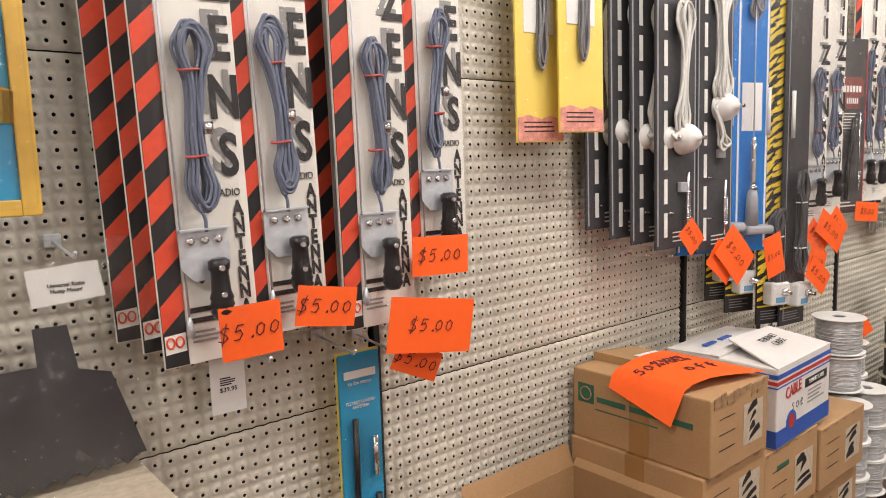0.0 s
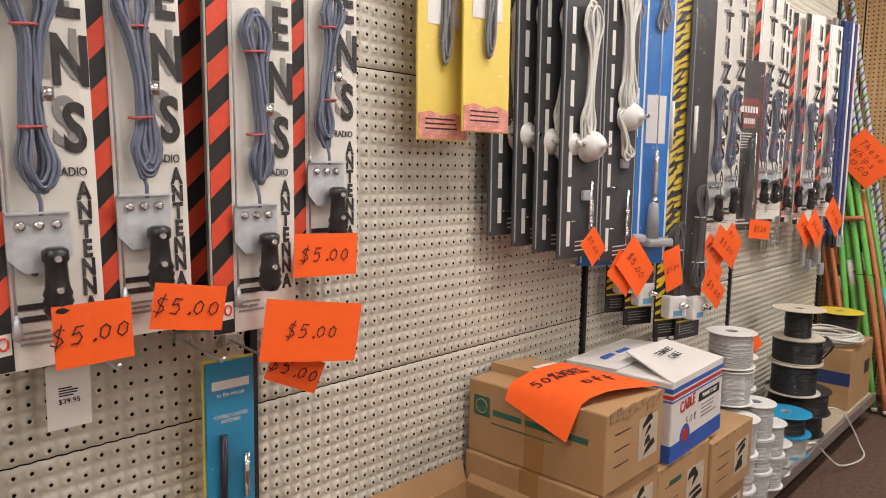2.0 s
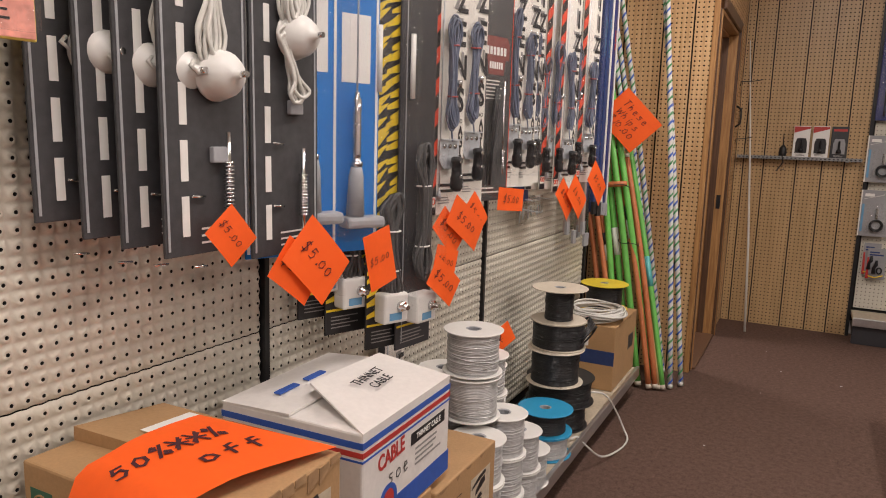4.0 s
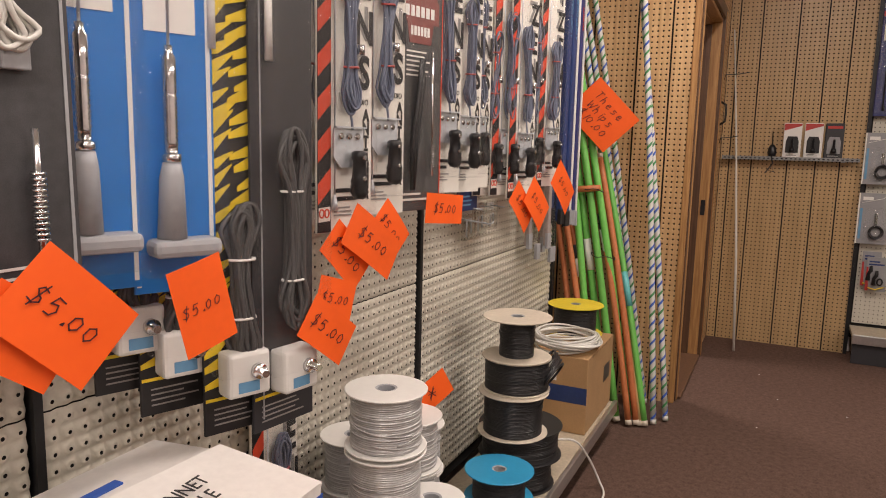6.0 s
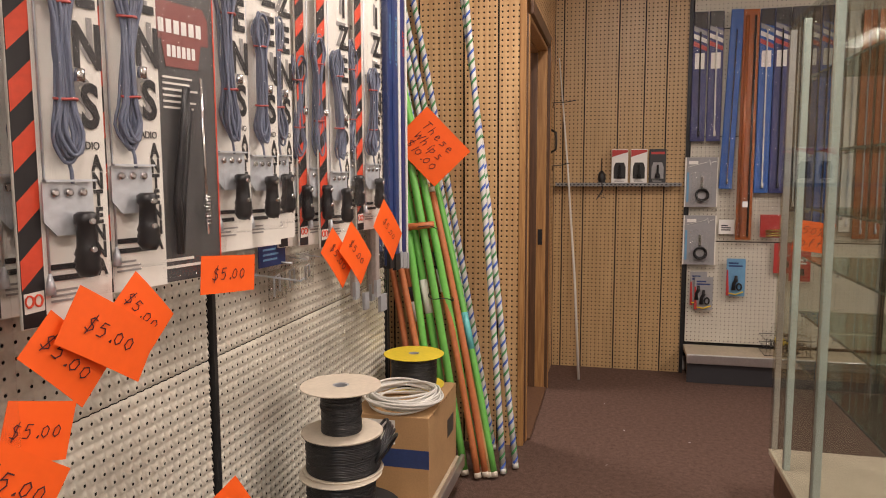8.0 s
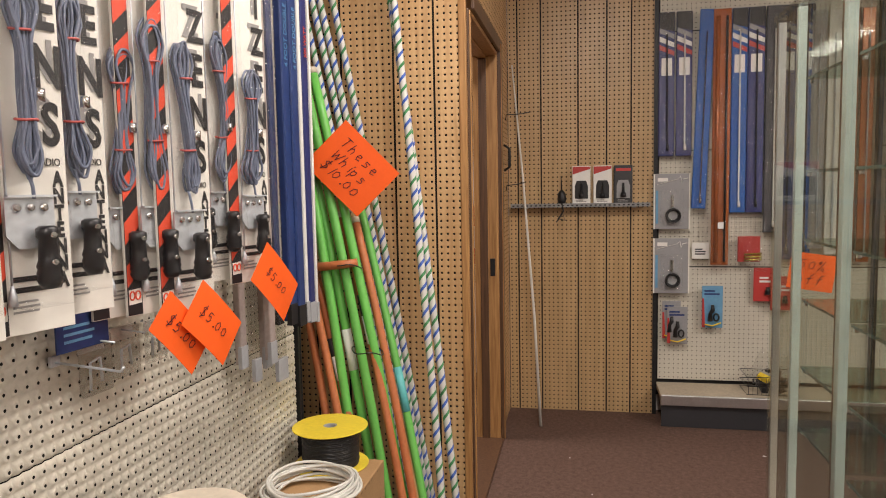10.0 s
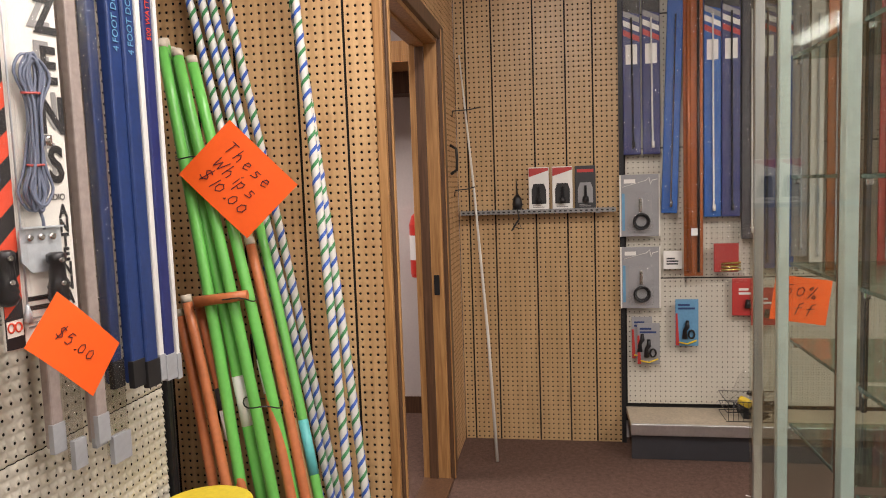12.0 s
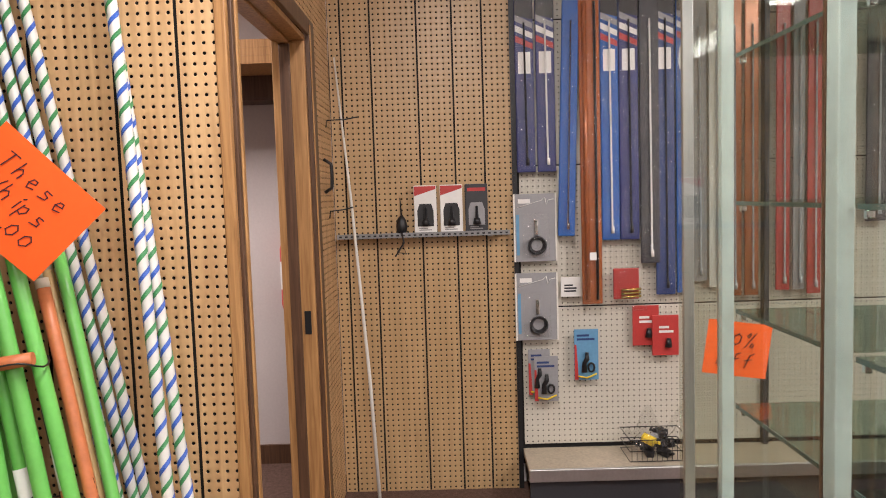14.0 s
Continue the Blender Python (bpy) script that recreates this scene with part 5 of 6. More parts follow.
for x, y, zt, r, sd in ((2.52, 0.925, 0.765, 0.082, 1), (2.52, 0.925, 0.64, 0.082, 2), (2.43, 0.86, 0.505, 0.075, 3), (2.43, 0.86, 0.385, 0.075, 4), (2.43, 0.86, 0.266, 0.075, 5), (2.63, 1.07, 0.60, 0.075, 6), (2.63, 1.07, 0.475, 0.075, 7),
                        (2.70, 0.97, 0.64, 0.075, 8), (2.70, 0.97, 0.52, 0.075, 9), (2.70, 0.97, 0.40, 0.075, 10), (2.70, 0.97, 0.28, 0.075, 11), (2.60, 0.86, 0.515, 0.07, 26), (2.60, 0.86, 0.395, 0.07, 27), (2.60, 0.86, 0.275, 0.07, 28), (2.84, 1.03, 0.56, 0.075, 12), (2.84, 1.03, 0.44, 0.075, 13),
                        (2.84, 1.03, 0.32, 0.075, 29), (2.765, 0.87, 0.40, 0.07, 14), (2.765, 0.87, 0.28, 0.07, 15), (2.93, 0.90, 0.27, 0.075, 16)):
    spool(x, y, zt - 0.119, r, 0.118, SILVERWIRE, WHITE, WS, 0.86, sd)
BS = "spool of black cable with pale flanges in a stack"
spool(3.39, 0.965, 0.592, 0.107, 0.128, BLKCABLE, BEIGEFL, BS, 0.5, 17)
spool(3.40, 0.965, 0.487, 0.107, 0.104, BLKCABLE, BEIGEFL, BS, 0.93, 18)
spool(3.38, 0.965, 0.352, 0.110, 0.134, BLKCABLE, BEIGEFL, BS, 0.83, 19)
spool(3.46, 0.965, 0.252, 0.135, 0.099, BLKCABLE, BLACK, "wide black spool of cable", 0.9, 20)
spool(3.46, 0.975, 0.151, 0.125, 0.10, BLKCABLE, BLACK, "wide black spool of cable", 0.9, 21)
spool(3.17, 0.925, 0.2365, 0.10, 0.085, BLKCABLE, MIDBLUE, "blue-flanged spool of black cable", 0.75, 22)
spool(3.17, 0.925, 0.151, 0.10, 0.085, SILVERWIRE, MIDBLUE, "blue-flanged spool of silvery wire", 0.85, 23)
spool(3.62, 1.03, 0.251, 0.075, 0.16, WHTCABLE, WHITE, "spool of white cable behind black spools", 0.9, 24)
spool(3.66, 1.03, 0.151, 0.08, 0.10, WHTCABLE, WHITE, "spool of white cable on the deck", 0.9, 30)
t = carton(3.92, 4.345, 0.865, 1.145, 0.151, 0.452, "brown cardboard box with white label, holding a wire coil", marks=False, tape=False)
b = fresh()
poly(b, [(-0.12, 0, 0.20), (0.02, 0, 0.20), (0.02, 0, 0.285), (-0.12, 0, 0.285)], 0.0004)
west(part("paper_label", b, LABEL, t), -0.2132)
b = fresh()
poly(b, [(-0.05, 0, 0.12), (0.14, 0, 0.12), (0.14, 0, 0.185), (-0.05, 0, 0.185)], 0.0004)
west(part("dark_band", b, NAVY, t), -0.2132)
b = fresh()
box(b, 0.06, 0.16, -0.1407, -0.1402, 0.13, 0.2)
part("dark_print", b, CHAR, t)
t = thing("wire_coil", "loose coil of white wire lying on a box", "wire coil", pose(4.035, 0.985, 0.4525))
rnd = random.Random(8)
for k in range(16):
    b = fresh() if k == 0 else b
    rr, zz, ox, oy = 0.122 + rnd.uniform(-0.016, 0.014), 0.006 + 0.058 * rnd.random(), rnd.uniform(-0.006, 0.006), rnd.uniform(-0.006, 0.006)
    tube(b, [(ox + rr * math.cos(a), oy + rr * math.sin(a), zz + 0.006 * math.sin(a * 2 + k)) for a in [j * math.pi / 18 for j in range(36)]], 0.0045, 6, closed=True)
part("wire", b, WHTCABLE, t)
spool(4.285, 1.02, 0.4525, 0.118, 0.125, BLKCABLE, YFLANGE, "yellow-flanged spool of black cable on a box", 0.75, 31)
t = thing("loose_white_cable", "white cable hanging in a loop over the deck edge", "cable", pose(0, 0, 0))
b = fresh()
ctrl = [(3.66, 0.96, 0.2), (3.68, 0.90, 0.22), (3.74, 0.85, 0.2), (3.80, 0.815, 0.12), (3.83, 0.78, 0.03), (3.78, 0.75, 0.005), (3.66, 0.755, 0.005), (3.5, 0.79, 0.03), (3.38, 0.83, 0.12), (3.34, 0.85, 0.16), (3.30, 0.87, 0.158)]
pts = []
for i in range(len(ctrl) - 1):
    p0, p1, p2, p3 = (Vector(ctrl[max(0, min(len(ctrl) - 1, i + k))]) for k in (-1, 0, 1, 2))
    for s in range(5):
        u = s / 5
        pts.append(0.5 * (2 * p1 + (p2 - p0) * u + (2 * p0 - 5 * p1 + 4 * p2 - p3) * u * u + (3 * p1 - p0 - 3 * p2 + p3) * u ** 3))
tube(b, pts, 0.004, 8)
part("cable", b, WHTCABLE, t)
t = thing("loose_black_cable", "loops of black cable hanging off a spool", "cable", pose(3.45, 0.86, 0.53))
b = fresh()
for k in range(5):
    tube(b, [(0.07 * math.cos(a) + 0.005 * k, 0.008 * k - 0.02 * math.sin(a), 0.035 * math.sin(a + 0.3 * k) + 0.004 * k) for a in [j * math.pi / 12 for j in range(24)]], 0.0042, 6, closed=True)
part("cable", b, BLKCABLE, t)


# ---- poles leaning in the corner ----
def pole(foot, top, r, mater, label, spiral=False, name="whip_antenna", bands=()):
    t = thing(name, label, "antenna pole", pose(0, 0, 0), "whip antennas leaning in the corner")
    a, c = Vector(foot), Vector(top)
    d = (c - a)
    ln, u = d.length, d.normalized()
    b = fresh()
    bow = Vector((0, -0.012, 0))
    tube(b, [a + d * s + bow * math.sin(math.pi * s) for s in [k / 10 for k in range(11)]], r, 14)
    shaft = part("shaft", b, mater, t)
    if spiral:
        e = u.orthogonal().normalized()
        g2 = u.cross(e)
        for q, (m2, ph) in enumerate(((STRIPEBLUE, 0.0), (STRIPEGREEN, 3.1))):
            b = fresh()
            N = int(ln / 0.004)
            prev = None
            for k in range(N):
                s = k / N
                row = []
                for wv in (0.0, 0.5, 1.0):
                    an = 2 * math.pi * (ln * s) / 0.085 + ph + wv
                    row.append(b.verts.new(a + d * s + bow * math.sin(math.pi * s) + (e * math.cos(an) + g2 * math.sin(an)) * (r + 0.0011)))
                if prev:
                    b.faces.new((prev[0], prev[1], row[1], row[0])), b.faces.new((prev[1], prev[2], row[2], row[1]))
                prev = row
            part("spiral_stripe", b, m2, shaft)
    for q, s in enumerate((0.0, 1.0)):
        b = fresh()
        e0 = a + d * s
        cyl(b, e0 + u * (-0.004 if q == 0 else -0.018), e0 + u * (0.018 if q == 0 else 0.004), r + 0.0006, 14)
        part("end_cap", b, BEIGEFL if mater is not WHTCABLE else mater, t, "taped end cap")
    for s0, s1, m2, tx in bands:
        b = fresh()
        pts = [a + d * s + bow * math.sin(math.pi * s) for s in (s0, (s0 + s1) / 2, s1)]
        tube(b, pts, r + 0.0007, 14)
        part("label_band", b, m2, t)
    return t


SP = "white whip antenna with blue and green spiral stripes"
pole((4.615, 0.662, 0.012), (4.866, 0.99, 2.365), 0.0128, WHTCABLE, SP, True)
pole((4.545, 0.705, 0.012), (4.866, 0.965, 2.365), 0.0128, WHTCABLE, SP, True)
pole((4.74, 0.86, 0.012), (4.855, 1.36, 2.35), 0.0125, WHTCABLE, SP, True)
pole((4.76, 0.83, 0.012), (4.858, 1.32, 2.35), 0.0125, WHTCABLE, SP, True)
pole((4.78, 0.80, 0.012), (4.86, 1.28, 2.30), 0.0125, WHTCABLE, SP, True)
pole((4.80, 0.79, 0.012), (4.86, 1.225, 2.30), 0.0125, WHTCABLE, SP, True)
GP = "lime green whip antenna tube leaning in the corner"
OP = "terracotta-coloured whip antenna tube leaning in the corner"
for k, (fx, fy, tx, ty, tz) in enumerate(((4.475, 0.965, 4.66, 1.271, 1.794), (4.515, 0.91, 4.69, 1.281, 1.804), (4.49, 0.86, 4.665, 1.228, 1.767), (4.525, 0.81, 4.695, 1.199, 1.75), (4.55, 1.02, 4.73, 1.284, 1.787))):
    pole((fx, fy, 0.016), (tx, ty, tz), 0.0165, LIME, GP, bands=((0.37, 0.45, LABEL, ""),) if k == 1 else ())
pole((4.50, 0.735, 0.014), (4.80, 1.07, 1.28), 0.0145, LIME, GP, bands=((0.40, 0.52, TEAL, ""),))
pole((4.495, 0.755, 0.012), (4.80, 1.10, 1.24), 0.0115, TANPOLE, "tan wooden pole leaning in the corner")
for k, (fx, fy, tx, ty, tz) in enumerate(((4.47, 0.80, 4.68, 1.098, 1.231), (4.49, 0.77, 4.70, 1.054, 1.21), (4.40, 0.955, 4.575, 1.199, 1.057), (4.44, 0.925, 4.61, 1.181, 1.036), (4.42, 1.02, 4.59, 1.231, 1.014))):
    pole((fx, fy, 0.016), (tx, ty, tz), 0.0145, TERRA, OP, bands=((0.62, 0.70, LABEL, ""), (0.701, 0.76, CHAR, "")) if k in (0, 3) else ())
t = thing("folded_tube", "bent terracotta tube tied across the green poles", "antenna pole", pose(0, 0, 0))
b = fresh()
tube(b, [(4.60, 1.176, 1.024), (4.56, 1.155, 1.045), (4.565, 1.059, 1.055), (4.575, 1.01, 1.061)], [0.012, 0.016, 0.015, 0.014], 12)
part("tube", b, TERRA, t)
for q, (c, r2) in enumerate((((4.645, 1.18, 1.45), 0.06), ((4.57, 0.98, 0.75), 0.06), ((4.61, 1.06, 1.05), 0.07))):
    t = thing("wire_tie", "thin dark tie round the leaning poles", "tie", pose(*c, 0, 8, -60), "ties on the poles")
    b = fresh()
    tube(b, [(0.055 * math.cos(a), r2 * math.sin(a), 0.006 * math.sin(a * 3)) for a in [j * math.pi / 10 for j in range(20)]], 0.0022, 5, closed=True)
    part("tie", b, BLKCABLE, t)
tag(Matrix.Translation((4.60, 1.03, 1.387)) @ pose(0, 0, 0, 0, 0, -80), 0.262, 0.212, "", 30, 0.036, 46, "large orange card with handwritten note on whips", lines=["These", "Whips", "$10.00"])
t = thing("pole_sticker", "teal sticker with dark lettering on a green pole", "sticker", Matrix.Translation((4.621, 0.922, 0.735)) @ EAST @ pose(0, 0, 0, 0, -13.5 + 90, 0))
b = fresh()
for k in range(5):
    poly(b, [(-0.05 + k * 0.021, 0, -0.007), (-0.036 + k * 0.021, 0, -0.007), (-0.036 + k * 0.021, 0, 0.007), (-0.05 + k * 0.021, 0, 0.007)], 0.0004)
part("dark_print", b, BLACK, t)

# ---- far wall ----
XF = FAR - 0.002


def on_far(y, z):
    return Matrix.Translation((XF, y, z)) @ EAST


t = thing("shelf_rail", "narrow grey metal shelf rail on the panelling", "shelf", on_far(0.255, 1.205))
b = fresh()
box(b, -0.385, 0.385, -0.075, -0.001, 0.0, 0.003)
box(b, -0.385, 0.385, -0.078, -0.0755, -0.014, 0.008, 0.001)
part("rail", b, DULLSTEEL, t)
b = fresh()
for k in range(30):
    box(b, -0.375 + k * 0.0255, -0.363 + k * 0.0255, -0.0786, -0.0781, -0.007, 0.0)
part("slots", b, BLACKMETAL, t)
for x in (-0.3, 0.3):
    b = fresh()
    box(b, x - 0.01, x + 0.01, -0.06, -0.001, -0.02, -0.0005, 0.002)
    part("bracket", b, STEEL, t)
for y, dark in ((0.243, False), (0.127, False), (0.015, True)):
    t = thing("small_boxed_pack", "small black package with red print on the rail" if dark else "small white package with dark window on the rail", "package", Matrix.Translation((XF - 0.045, y, 1.2085)) @ EAST, "packages on the rail")
    b = fresh()
    box(b, -0.05, 0.05, -0.02, 0.025, 0, 0.212, 0.003)
    part("box", b, CHAR if dark else LABEL, t)
    b = fresh()
    poly(b, [(-0.036, -0.0208, 0.03), (0.036, -0.0208, 0.03), (0.036, -0.0208, 0.10), (0.026, -0.0208, 0.13), (-0.026, -0.0208, 0.13), (-0.036, -0.0208, 0.10)], 0.0006)
    wn = part("window", b, GREYCARD if dark else BLACK, t)
    b = fresh()
    tube(b, [(0, -0.03, 0.035), (0, -0.03, 0.06), (0, -0.03, 0.062), (0, -0.03, 0.115)], [0.018, 0.014, 0.008, 0.006], 12)
    part("item", b, RUBBER, wn)
    b = fresh()
    poly(b, [(-0.048, -0.0208, 0.165), (0.048, -0.0208, 0.195), (0.048, -0.0208, 0.208), (-0.048, -0.0208, 0.208)] if not dark else [(-0.04, -0.0208, 0.18), (0.04, -0.0208, 0.18), (0.04, -0.0208, 0.195), (-0.04, -0.0208, 0.195)], 0.0006)
    part("red_print", b, REDCARD, t)
    b = fresh()
    bars(b, -0.03, 0.03, 0.01, 0.025, -0.0208, 2)
    part("small_print", b, GREYPRINT, t)
t = thing("antenna_plug", "black plug with short cable hanging on the rail", "antenna part", Matrix.Translation((XF - 0.05, 0.352, 1.2085)) @ EAST)
b = fresh()
tube(b, [(0, 0, 0.0), (0, 0, 0.03), (0, 0, 0.06), (0, 0, 0.075), (0, 0, 0.08), (-0.004, 0, 0.16)], [0.02, 0.026, 0.022, 0.012, 0.004, 0.002], 12)
part("plug", b, RUBBER, t)
b = fresh()
tube(b, [(0, -0.035, 0.01), (0.01, -0.04, -0.04), (-0.02, -0.04, -0.08), (0.02, -0.038, -0.09), (0.005, -0.036, -0.05), (-0.03, -0.036, -0.1)], 0.004, 6)
part("cable", b, BLKCABLE, t)
t = thing("long_rod", "thin pale fibreglass rod leaning on the panelling", "rod", pose(0, 0, 0))
b = fresh()
tube(b, [(6.035, 0.463, 0.002), (6.12, 0.50, 0.6), (6.24, 0.565, 1.35), (6.33, 0.63, 2.0)], [0.008, 0.0075, 0.006, 0.004], 8)
part("rod", b, WHTCABLE, t)
for y, z, ln in ((0.64, 1.71, 0.14), (0.63, 1.32, 0.1)):
    t = thing("wire_hook", "bent dark wire hook on the door-side panelling", "hook", pose(6.2, SIDE - 0.004, z))
    b = fresh()
    tube(b, [(0, 0, -0.03), (0, -0.004, 0), (0.02, -ln * 0.6, 0.005), (0.03, -ln, 0.015)], 0.003, 6)
    part("wire", b, BLACKMETAL, t)
t = thing("door_handle", "black pull handle on the panelling beside the doorway", "handle", pose(6.12, SIDE - 0.002, 1.40))
b = fresh()
tube(b, [(0, 0, 0), (0, -0.03, 0.02), (0, -0.032, 0.07), (0, -0.03, 0.12), (0, 0, 0.14)], 0.007, 8)
part("grip", b, BLACKMETAL, t)

XG = 6.372


def on_gon(y, z, out=0.03):
    return Matrix.Translation((XG - out, y, z)) @ EAST


def flag_pack(y, z0, z1, w, mater, rod, label, flag=True, out=0.05, turn=0.0):
    H = z1 - z0
    t = thing("long_blue_pack", label, "antenna package", on_gon(y, z0, out) @ pose(0, 0, 0, 0, turn, 0), "long antenna packages on far pegboard")
    b = fresh()
    box(b, -w / 2, w / 2, 0, 0.012, 0, H, 0.003)
    part("card", b, mater, t)
    if flag:
        for k in range(3):
            b = fresh()
            poly(b, [(-w / 2 + 0.003, -0.0012, H - 0.20 + k * 0.045), (w / 2 - 0.003, -0.0012, H - 0.235 + k * 0.045), (w / 2 - 0.003, -0.0012, H - 0.21 + k * 0.045), (-w / 2 + 0.003, -0.0012, H - 0.172 + k * 0.045)])
            part("flag_stripe", b, (REDCARD, LABEL, GREYCARD)[k], t)
        b = fresh()
        poly(b, [(-w / 2 + 0.002, -0.0012, H - 0.085), (w / 2 - 0.002, -0.0012, H - 0.105), (w / 2 - 0.002, -0.0012, H - 0.002), (-w / 2 + 0.002, -0.0012, H - 0.002)])
        part("dark_header", b, BLACK, t)
        b = fresh()
        poly(b, [(-w * 0.33, -0.0014, H - 0.34), (w * 0.33, -0.0014, H - 0.34), (w * 0.33, -0.0014, H - 0.245), (-w * 0.33, -0.0014, H - 0.245)])
        part("sticker", b, LABEL, t)
    b = fresh()
    tube(b, [(0.006, -0.009, 0.03), (0.006, -0.009, 0.06), (0.004, -0.009, 0.061), (0.0, -0.009, H - 0.12)], [0.0075, 0.0075, 0.0045, 0.004], 8)
    part("rod", b, rod, t)
    b = fresh()
    box(b, -w / 2 + 0.003, w / 2 - 0.003, -0.018, -0.002, 0.01, H, 0.004)
    part("blister", b, FILM, t).visible_shadow = False


FP = "long blue antenna package with striped flag print"
for a in ((-0.215, 1.465, 2.24, 0.083, INDIGO, RUBBER), (-0.307, 1.465, 2.24, 0.083, INDIGO, WHITE), (-0.59, 1.15, 2.24, 0.08, FARBLUE, WHITE), (-0.675, 1.15, 2.24, 0.085, INDIGO, RUBBER)):
    flag_pack(*a, FP)
flag_pack(-0.385, 1.175, 2.24, 0.075, FARBLUE, CHROME, "long blue package with chrome whip and white edge", False, 0.07, 2.0)
flag_pack(-0.765, 1.04, 2.24, 0.085, CHAR, WHITE, "long dark package with a white rod", False, 0.055)
flag_pack(-0.835, 0.895, 2.24, 0.085, NAVY, RUBBER, FP, True, 0.05)
flag_pack(-0.925, 0.90, 2.24, 0.075, FARBLUE, RUBBER, FP, True, 0.045)
for y, z0, w, mater, lb in ((-0.985, 0.95, 0.07, GREYCARD, "long grey package on the far pegboard"), (-1.06, 0.92, 0.06, PAPER, "long cream package on the far pegboard"), (-1.14, 0.88, 0.07, COPPER, "long copper-coloured package on the far pegboard"), (-1.22, 0.88, 0.06, COPPER, "long copper-coloured package on the far pegboard"),
                           (-1.36, 0.90, 0.06, REDCARD, "long red package on the far pegboard"), (-1.43, 0.90, 0.05, GREYCARD, "long grey package on the far pegboard"), (-1.5, 0.88, 0.06, REDCARD, "long red package on the far pegboard"), (-1.6, 1.1, 0.12, BOXWHITE, "wide white package on the far pegboard"), (-1.78, 1.2, 0.1, CHAR, "dark package on the far pegboard"), (-1.95, 1.1, 0.16, INDIGO, "wide blue package on the far pegboard")):
    flag_pack(y, z0, 2.2, w, mater, STEEL, lb, False, 0.05)
t = thing("copper_pack", "glossy copper-brown double antenna package in clear plastic", "antenna package", on_gon(-0.497, 0.865, 0.075))
b = fresh()
box(b, -0.045, 0.045, 0, 0.012, 0, 1.37, 0.003)
part("card", b, COPPER, t)
for s in (-0.022, 0.022):
    b = fresh()
    cyl(b, (s, -0.009, 0.02), (s, -0.009, 1.33), 0.006 if s > 0 else 0.011, 8)
    part("rod", b, RUBBER if s > 0 else COPPER, t)
b = fresh()
box(b, -0.043, 0.043, -0.026, -0.002, 0.01, 1.36, 0.005)
part("blister", b, FILM, t).visible_shadow = False
b = fresh()
poly(b, [(-0.015, -0.027, 0.2), (0.015, -0.027, 0.2), (0.015, -0.027, 0.235), (-0.015, -0.027, 0.235)])
part("sticker", b, LABEL, t)
for z0, z1 in ((1.062, 1.368), (0.702, 1.01)):
    t = thing("grey_blister_pack", "grey blister pack with a coiled black cable mount", "package", on_gon(-0.248, z0, 0.05), "grey blister packs")
    H = z1 - z0
    b = fresh()
    box(b, -0.097, 0.097, 0, 0.006, 0, H, 0.002)
    part("card", b, GREYCARD, t)
    for a in ((-0.097, -0.09), (0.09, 0.097)):
        b = fresh()
        box(b, a[0], a[1], -0.003, -0.0005, 0, H)
        part("pale_rim", b, PAPER, t)
    b = fresh()
    poly(b, [(-0.085, -0.0012, 0.03), (-0.072, -0.0012, 0.03), (-0.072, -0.0012, H * 0.7), (-0.085, -0.0012, H * 0.7)])
    part("blue_strip", b, SKYBLUE, t)
    b = fresh()
    tube(b, [(-0.08, -0.0015, H - 0.06), (0.03, -0.0015, H - 0.03), (0.045, -0.0015, H - 0.015), (0.052, -0.0015, H - 0.05), (0.06, -0.0015, H - 0.03), (0.085, -0.0015, H - 0.025)], 0.0018, 4)
    bars(b, -0.075, -0.02, H - 0.045, H - 0.02, -0.0012, 1, 0.8, 2)
    part("white_print", b, LABEL, t)
    b = fresh()
    for k in range(5):
        tube(b, [(0.005 + (0.03 + 0.002 * k) * math.cos(a), -0.012 - 0.004 * k, 0.075 + (0.03 + 0.002 * k) * math.sin(a)) for a in [j * math.pi / 10 for j in range(20)]], 0.0048, 6, closed=True)
    part("cable_coil", b, BLKCABLE, t)
    b = fresh()
    box(b, -0.005, 0.012, -0.014, -0.002, 0.12, 0.19, 0.003)
    part("clip", b, CHROME, t)
    b = fresh()
    box(b, -0.06, 0.06, -0.035, -0.002, 0.02, 0.22, 0.008)
    part("blister", b, FILM, t).visible_shadow = False
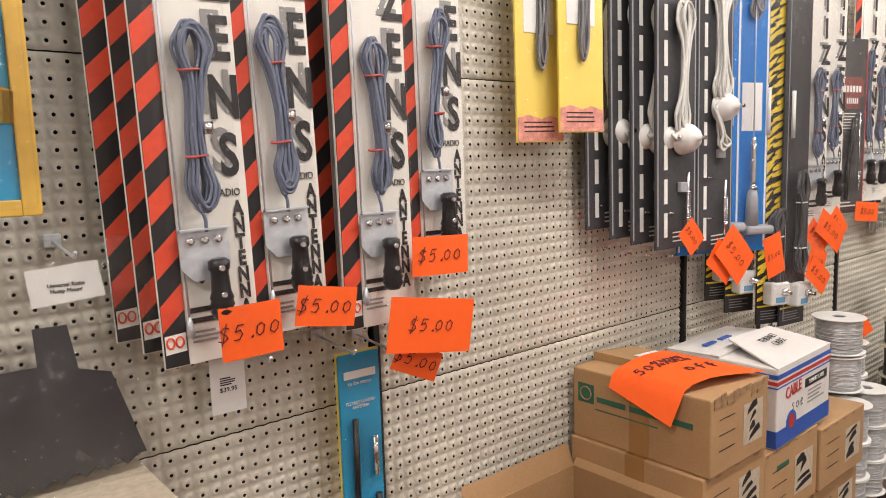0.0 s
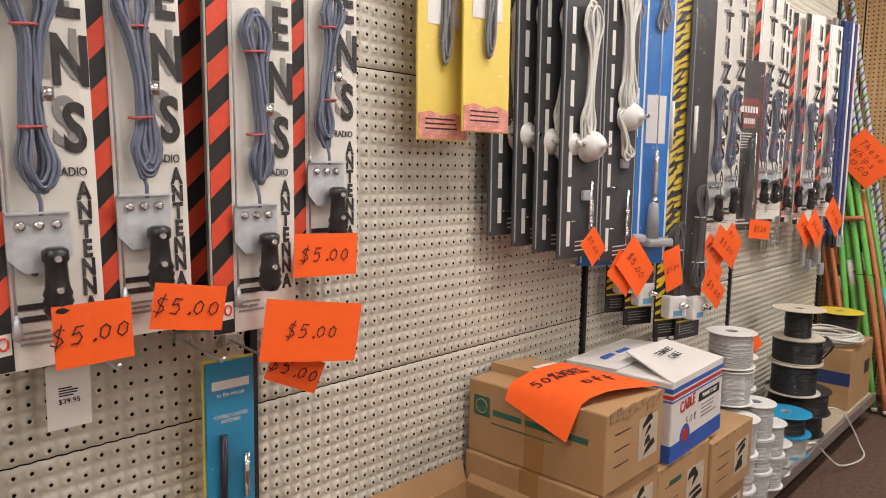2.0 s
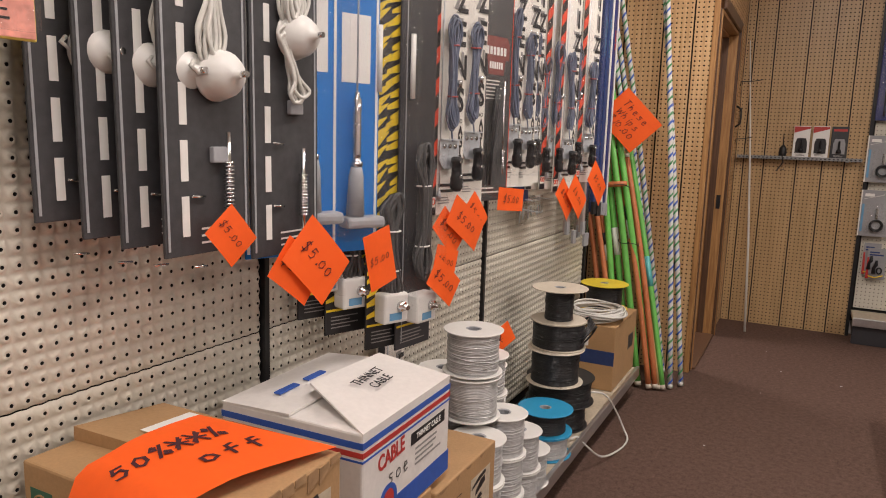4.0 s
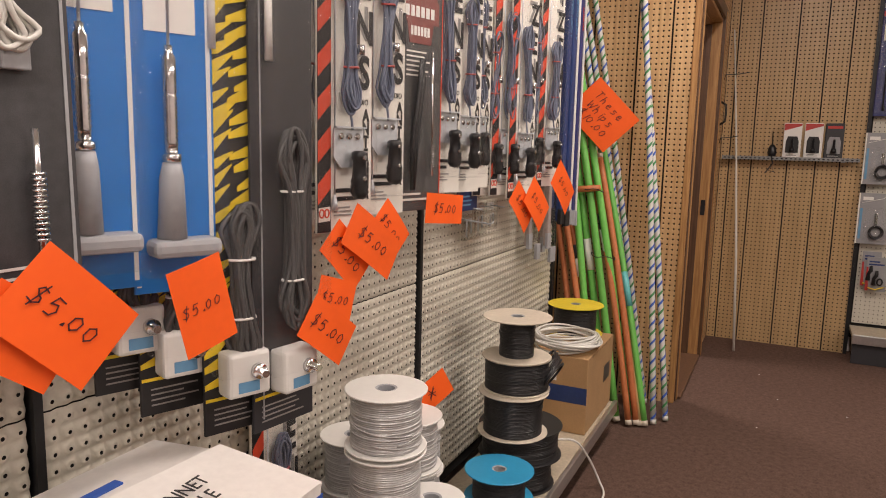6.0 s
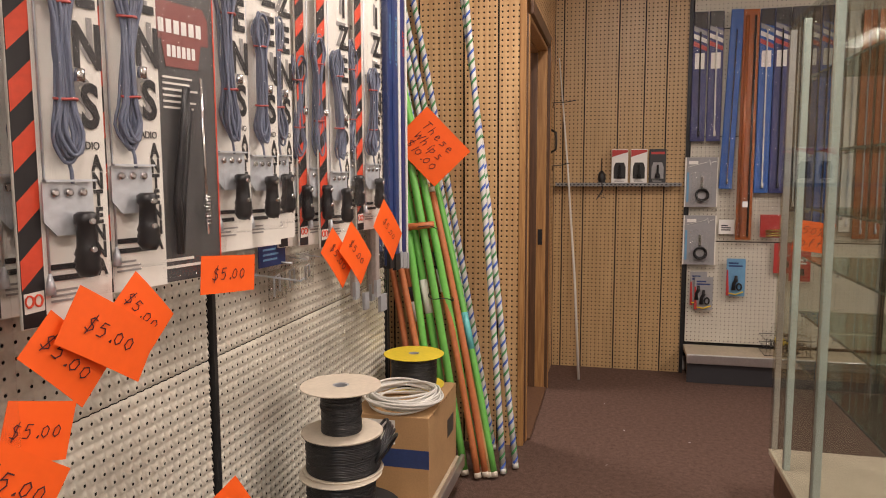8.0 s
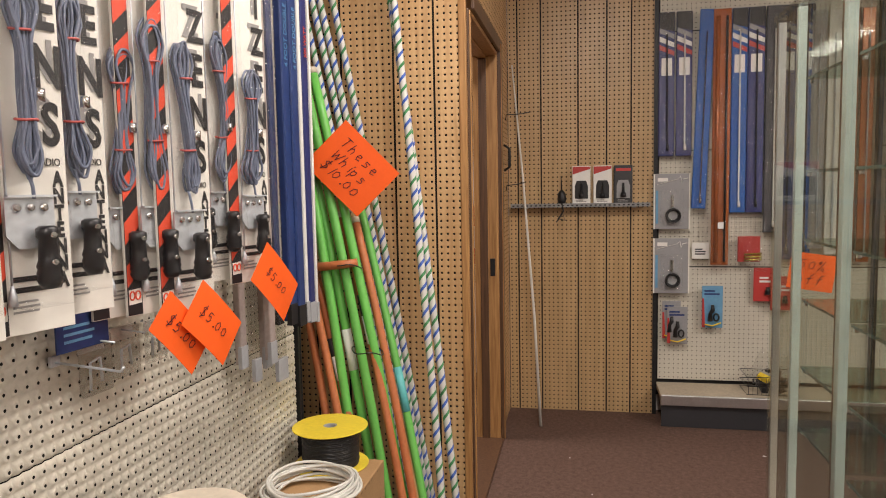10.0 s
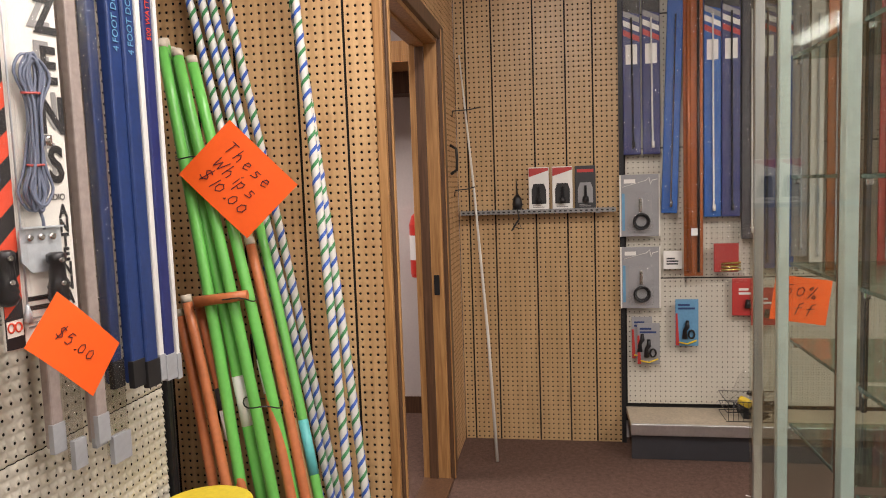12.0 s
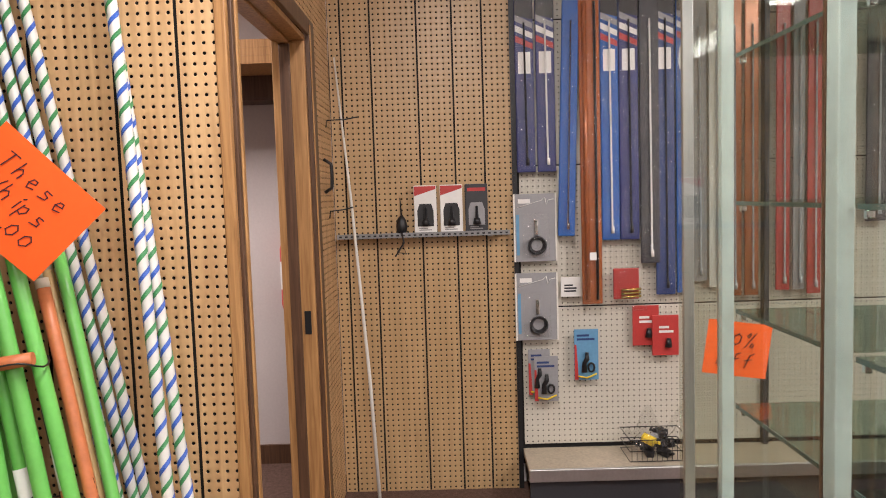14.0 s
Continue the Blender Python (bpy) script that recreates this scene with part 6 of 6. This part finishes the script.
for y, z0, w, H, mater in ((-0.255, 0.44, 0.10, 0.215, GREYCARD), (-0.285, 0.415, 0.11, 0.21, GREYCARD), (-0.47, 0.51, 0.11, 0.235, SKYBLUE)):
    t = thing("small_hanging_pack", "small blue-grey hanging pack with black hardware", "package", on_gon(y, z0, 0.03 if y > -0.27 else 0.045), "small hanging packs")
    b = fresh()
    box(b, -w / 2, w / 2, 0, 0.005, 0, H, 0.002)
    part("card", b, mater, t)
    b = fresh()
    poly(b, [(-w / 2 + 0.001, -0.0012, 0.002), (-w / 2 + 0.018, -0.0012, 0.002), (-w / 2 + 0.010, -0.0012, H * 0.7), (-w / 2 + 0.001, -0.0012, H * 0.7)])
    part("red_edge", b, REDCARD, t)
    b = fresh()
    bars(b, -w / 2 + 0.012, w / 2 - 0.012, H - 0.055, H - 0.02, -0.0012, 2)
    part("small_print", b, NAVY, t)
    b = fresh()
    tube(b, [(-0.012, -0.012, 0.04), (-0.012, -0.012, 0.08), (0.0, -0.014, 0.10), (0.0, -0.014, 0.13)], [0.014, 0.01, 0.012, 0.008], 10)
    tube(b, [(0.02 + 0.014 * math.cos(a), -0.01, 0.06 + 0.02 * math.sin(a)) for a in [j * math.pi / 6 for j in range(12)]], 0.005, 6, closed=True)
    part("hardware", b, RUBBER, t)
    b = fresh()
    tube(b, [(-0.04, -0.008, 0.02), (0.0, -0.01, 0.012), (0.045, -0.008, 0.03)], 0.004, 6)
    part("yellow_tie", b, YSTRIPE, t)
t = thing("bag_of_parts", "clear bag holding orange pack and brass connectors", "package", on_gon(-0.655, 0.83, 0.05))
b = fresh()
box(b, -0.06, 0.055, -0.01, 0.004, 0.05, 0.19, 0.004)
part("orange_pack", b, REDCARD, t)
for k in range(3):
    b = fresh()
    cyl(b, (-0.03, -0.022, 0.06 + k * 0.016), (0.06, -0.022, 0.065 + k * 0.016), 0.006, 8)
    part("connector", b, BRASS, t)
b = fresh()
n = 12
g = [[b.verts.new((-0.085 + 0.17 * i / n, -0.035 + 0.016 * noise.noise((i * 0.8, j * 0.8, 7.7)), 0.3 * j / n)) for j in range(n + 1)] for i in range(n + 1)]
for i in range(n):
    for j in range(n):
        b.faces.new((g[i][j], g[i + 1][j], g[i + 1][j + 1], g[i][j + 1])).smooth = True
part("bag", b, BAG, t, "crinkled clear bag").visible_shadow = False
for y, z0 in ((-0.745, 0.66), (-0.83, 0.615)):
    t = thing("red_hanging_pack", "red hanging pack with a small black part", "package", on_gon(y, z0, 0.035 if y > -0.8 else 0.05), "red hanging packs")
    b = fresh()
    box(b, -0.06, 0.06, 0, 0.006, 0, 0.185, 0.002)
    part("card", b, REDCARD, t)
    b = fresh()
    bars(b, -0.03, 0.04, 0.10, 0.14, -0.0012, 2)
    part("small_print", b, LABEL, t)
    b = fresh()
    tube(b, [(0.01, -0.01, 0.04), (0.012, -0.01, 0.08)], [0.016, 0.01], 10)
    part("part_body", b, RUBBER, t)
t = thing("small_label_pack", "small white-labelled clear pack on a hook", "package", on_gon(-0.405, 0.895, 0.04))
b = fresh()
box(b, -0.045, 0.045, 0, 0.006, 0, 0.09, 0.002)
part("card", b, LABEL, t)
b = fresh()
bars(b, -0.03, 0.03, 0.02, 0.06, -0.0012, 3)
part("small_print", b, CHAR, t)
# basket with bagged parts on the far deck
t = thing("wire_basket", "black wire basket of bagged parts on the deck", "basket", pose(6.24, -0.75, 0.1825))
for z in (0.005, 0.05, 0.10):
    b = fresh()
    tube(b, [(-0.09, -0.13, z), (0.09, -0.13, z), (0.09, 0.13, z), (-0.09, 0.13, z)], 0.0022, 5, closed=True)
    part("wire_ring", b, BLACKMETAL, t)
for k in range(12):
    b = fresh()
    cyl(b, (-0.09, -0.12 + k * 0.022, 0.004), (-0.09, -0.12 + k * 0.022, 0.10), 0.0014, 5)
    part("upright_wire", b, BLACKMETAL, t)
rnd = random.Random(12)
for k in range(12):
    t2 = thing("bagged_part", "small black part bagged in the wire basket", "hardware", pose(6.24 + rnd.uniform(-0.05, 0.05), -0.75 + rnd.uniform(-0.09, 0.09), 0.1865 + 0.018 * (k // 2), rnd.uniform(-20, 20), rnd.uniform(-20, 20), rnd.uniform(0, 360)), "parts in the basket")
    b = fresh()
    box(b, -0.03, 0.03, -0.018, 0.018, 0, 0.03, 0.005)
    tube(b, [(0.03, 0, 0.015), (0.045, 0.01, 0.02), (0.05, -0.01, 0.03)], 0.006, 6)
    part("body", b, (RUBBER, RUBBER, CHAR, GREYPLAST, YSTRIPE)[k % 5 if k > 6 else k % 3], t2)
t = thing("crumpled_bag", "crumpled clear plastic bag standing in the basket", "bag", pose(6.22, -0.72, 0.25))
b = fresh()
n = 12
g = [[b.verts.new((-0.09 + 0.05 * noise.noise((i * 0.7, j * 0.6, 2.2)), -0.15 + 0.27 * i / n, 0.20 * j / n * (0.7 + 0.3 * math.sin(i)))) for j in range(n + 1)] for i in range(n + 1)]
for i in range(n):
    for j in range(n):
        b.faces.new((g[i][j], g[i + 1][j], g[i + 1][j + 1], g[i][j + 1])).smooth = True
part("film", b, BAG, t).visible_shadow = False
tag(Matrix.Translation((CX1 - 0.012, -0.465, 1.03)) @ EAST, 0.135, 0.115, "", 33, 0.03, 8, "orange discount card inside the glass case", lines=["50%", "off"])

rnd = random.Random(77)
for k, (x, y) in enumerate(((2.9, 0.35), (5.75, -0.62), (5.2, 0.2), (4.75, 0.28), (5.6, 0.3), (3.9, 0.45), (5.1, -0.1))):
    t = thing("paper_scrap", "tiny pale scrap of paper lying on the carpet", "litter", pose(x, y, 0.0012, 0, 0, rnd.uniform(0, 180)), "scraps on the carpet")
    b = fresh()
    q = 0.012 if k < 2 else 0.005
    v = [b.verts.new(p) for p in ((-q, -q * 0.35, 0), (q * 0.8, -q * 0.5, 0.002), (q, q * 0.3, 0), (-q * 0.7, q * 0.45, 0.003))]
    b.faces.new(v)
    part("scrap", b, LABEL, t)
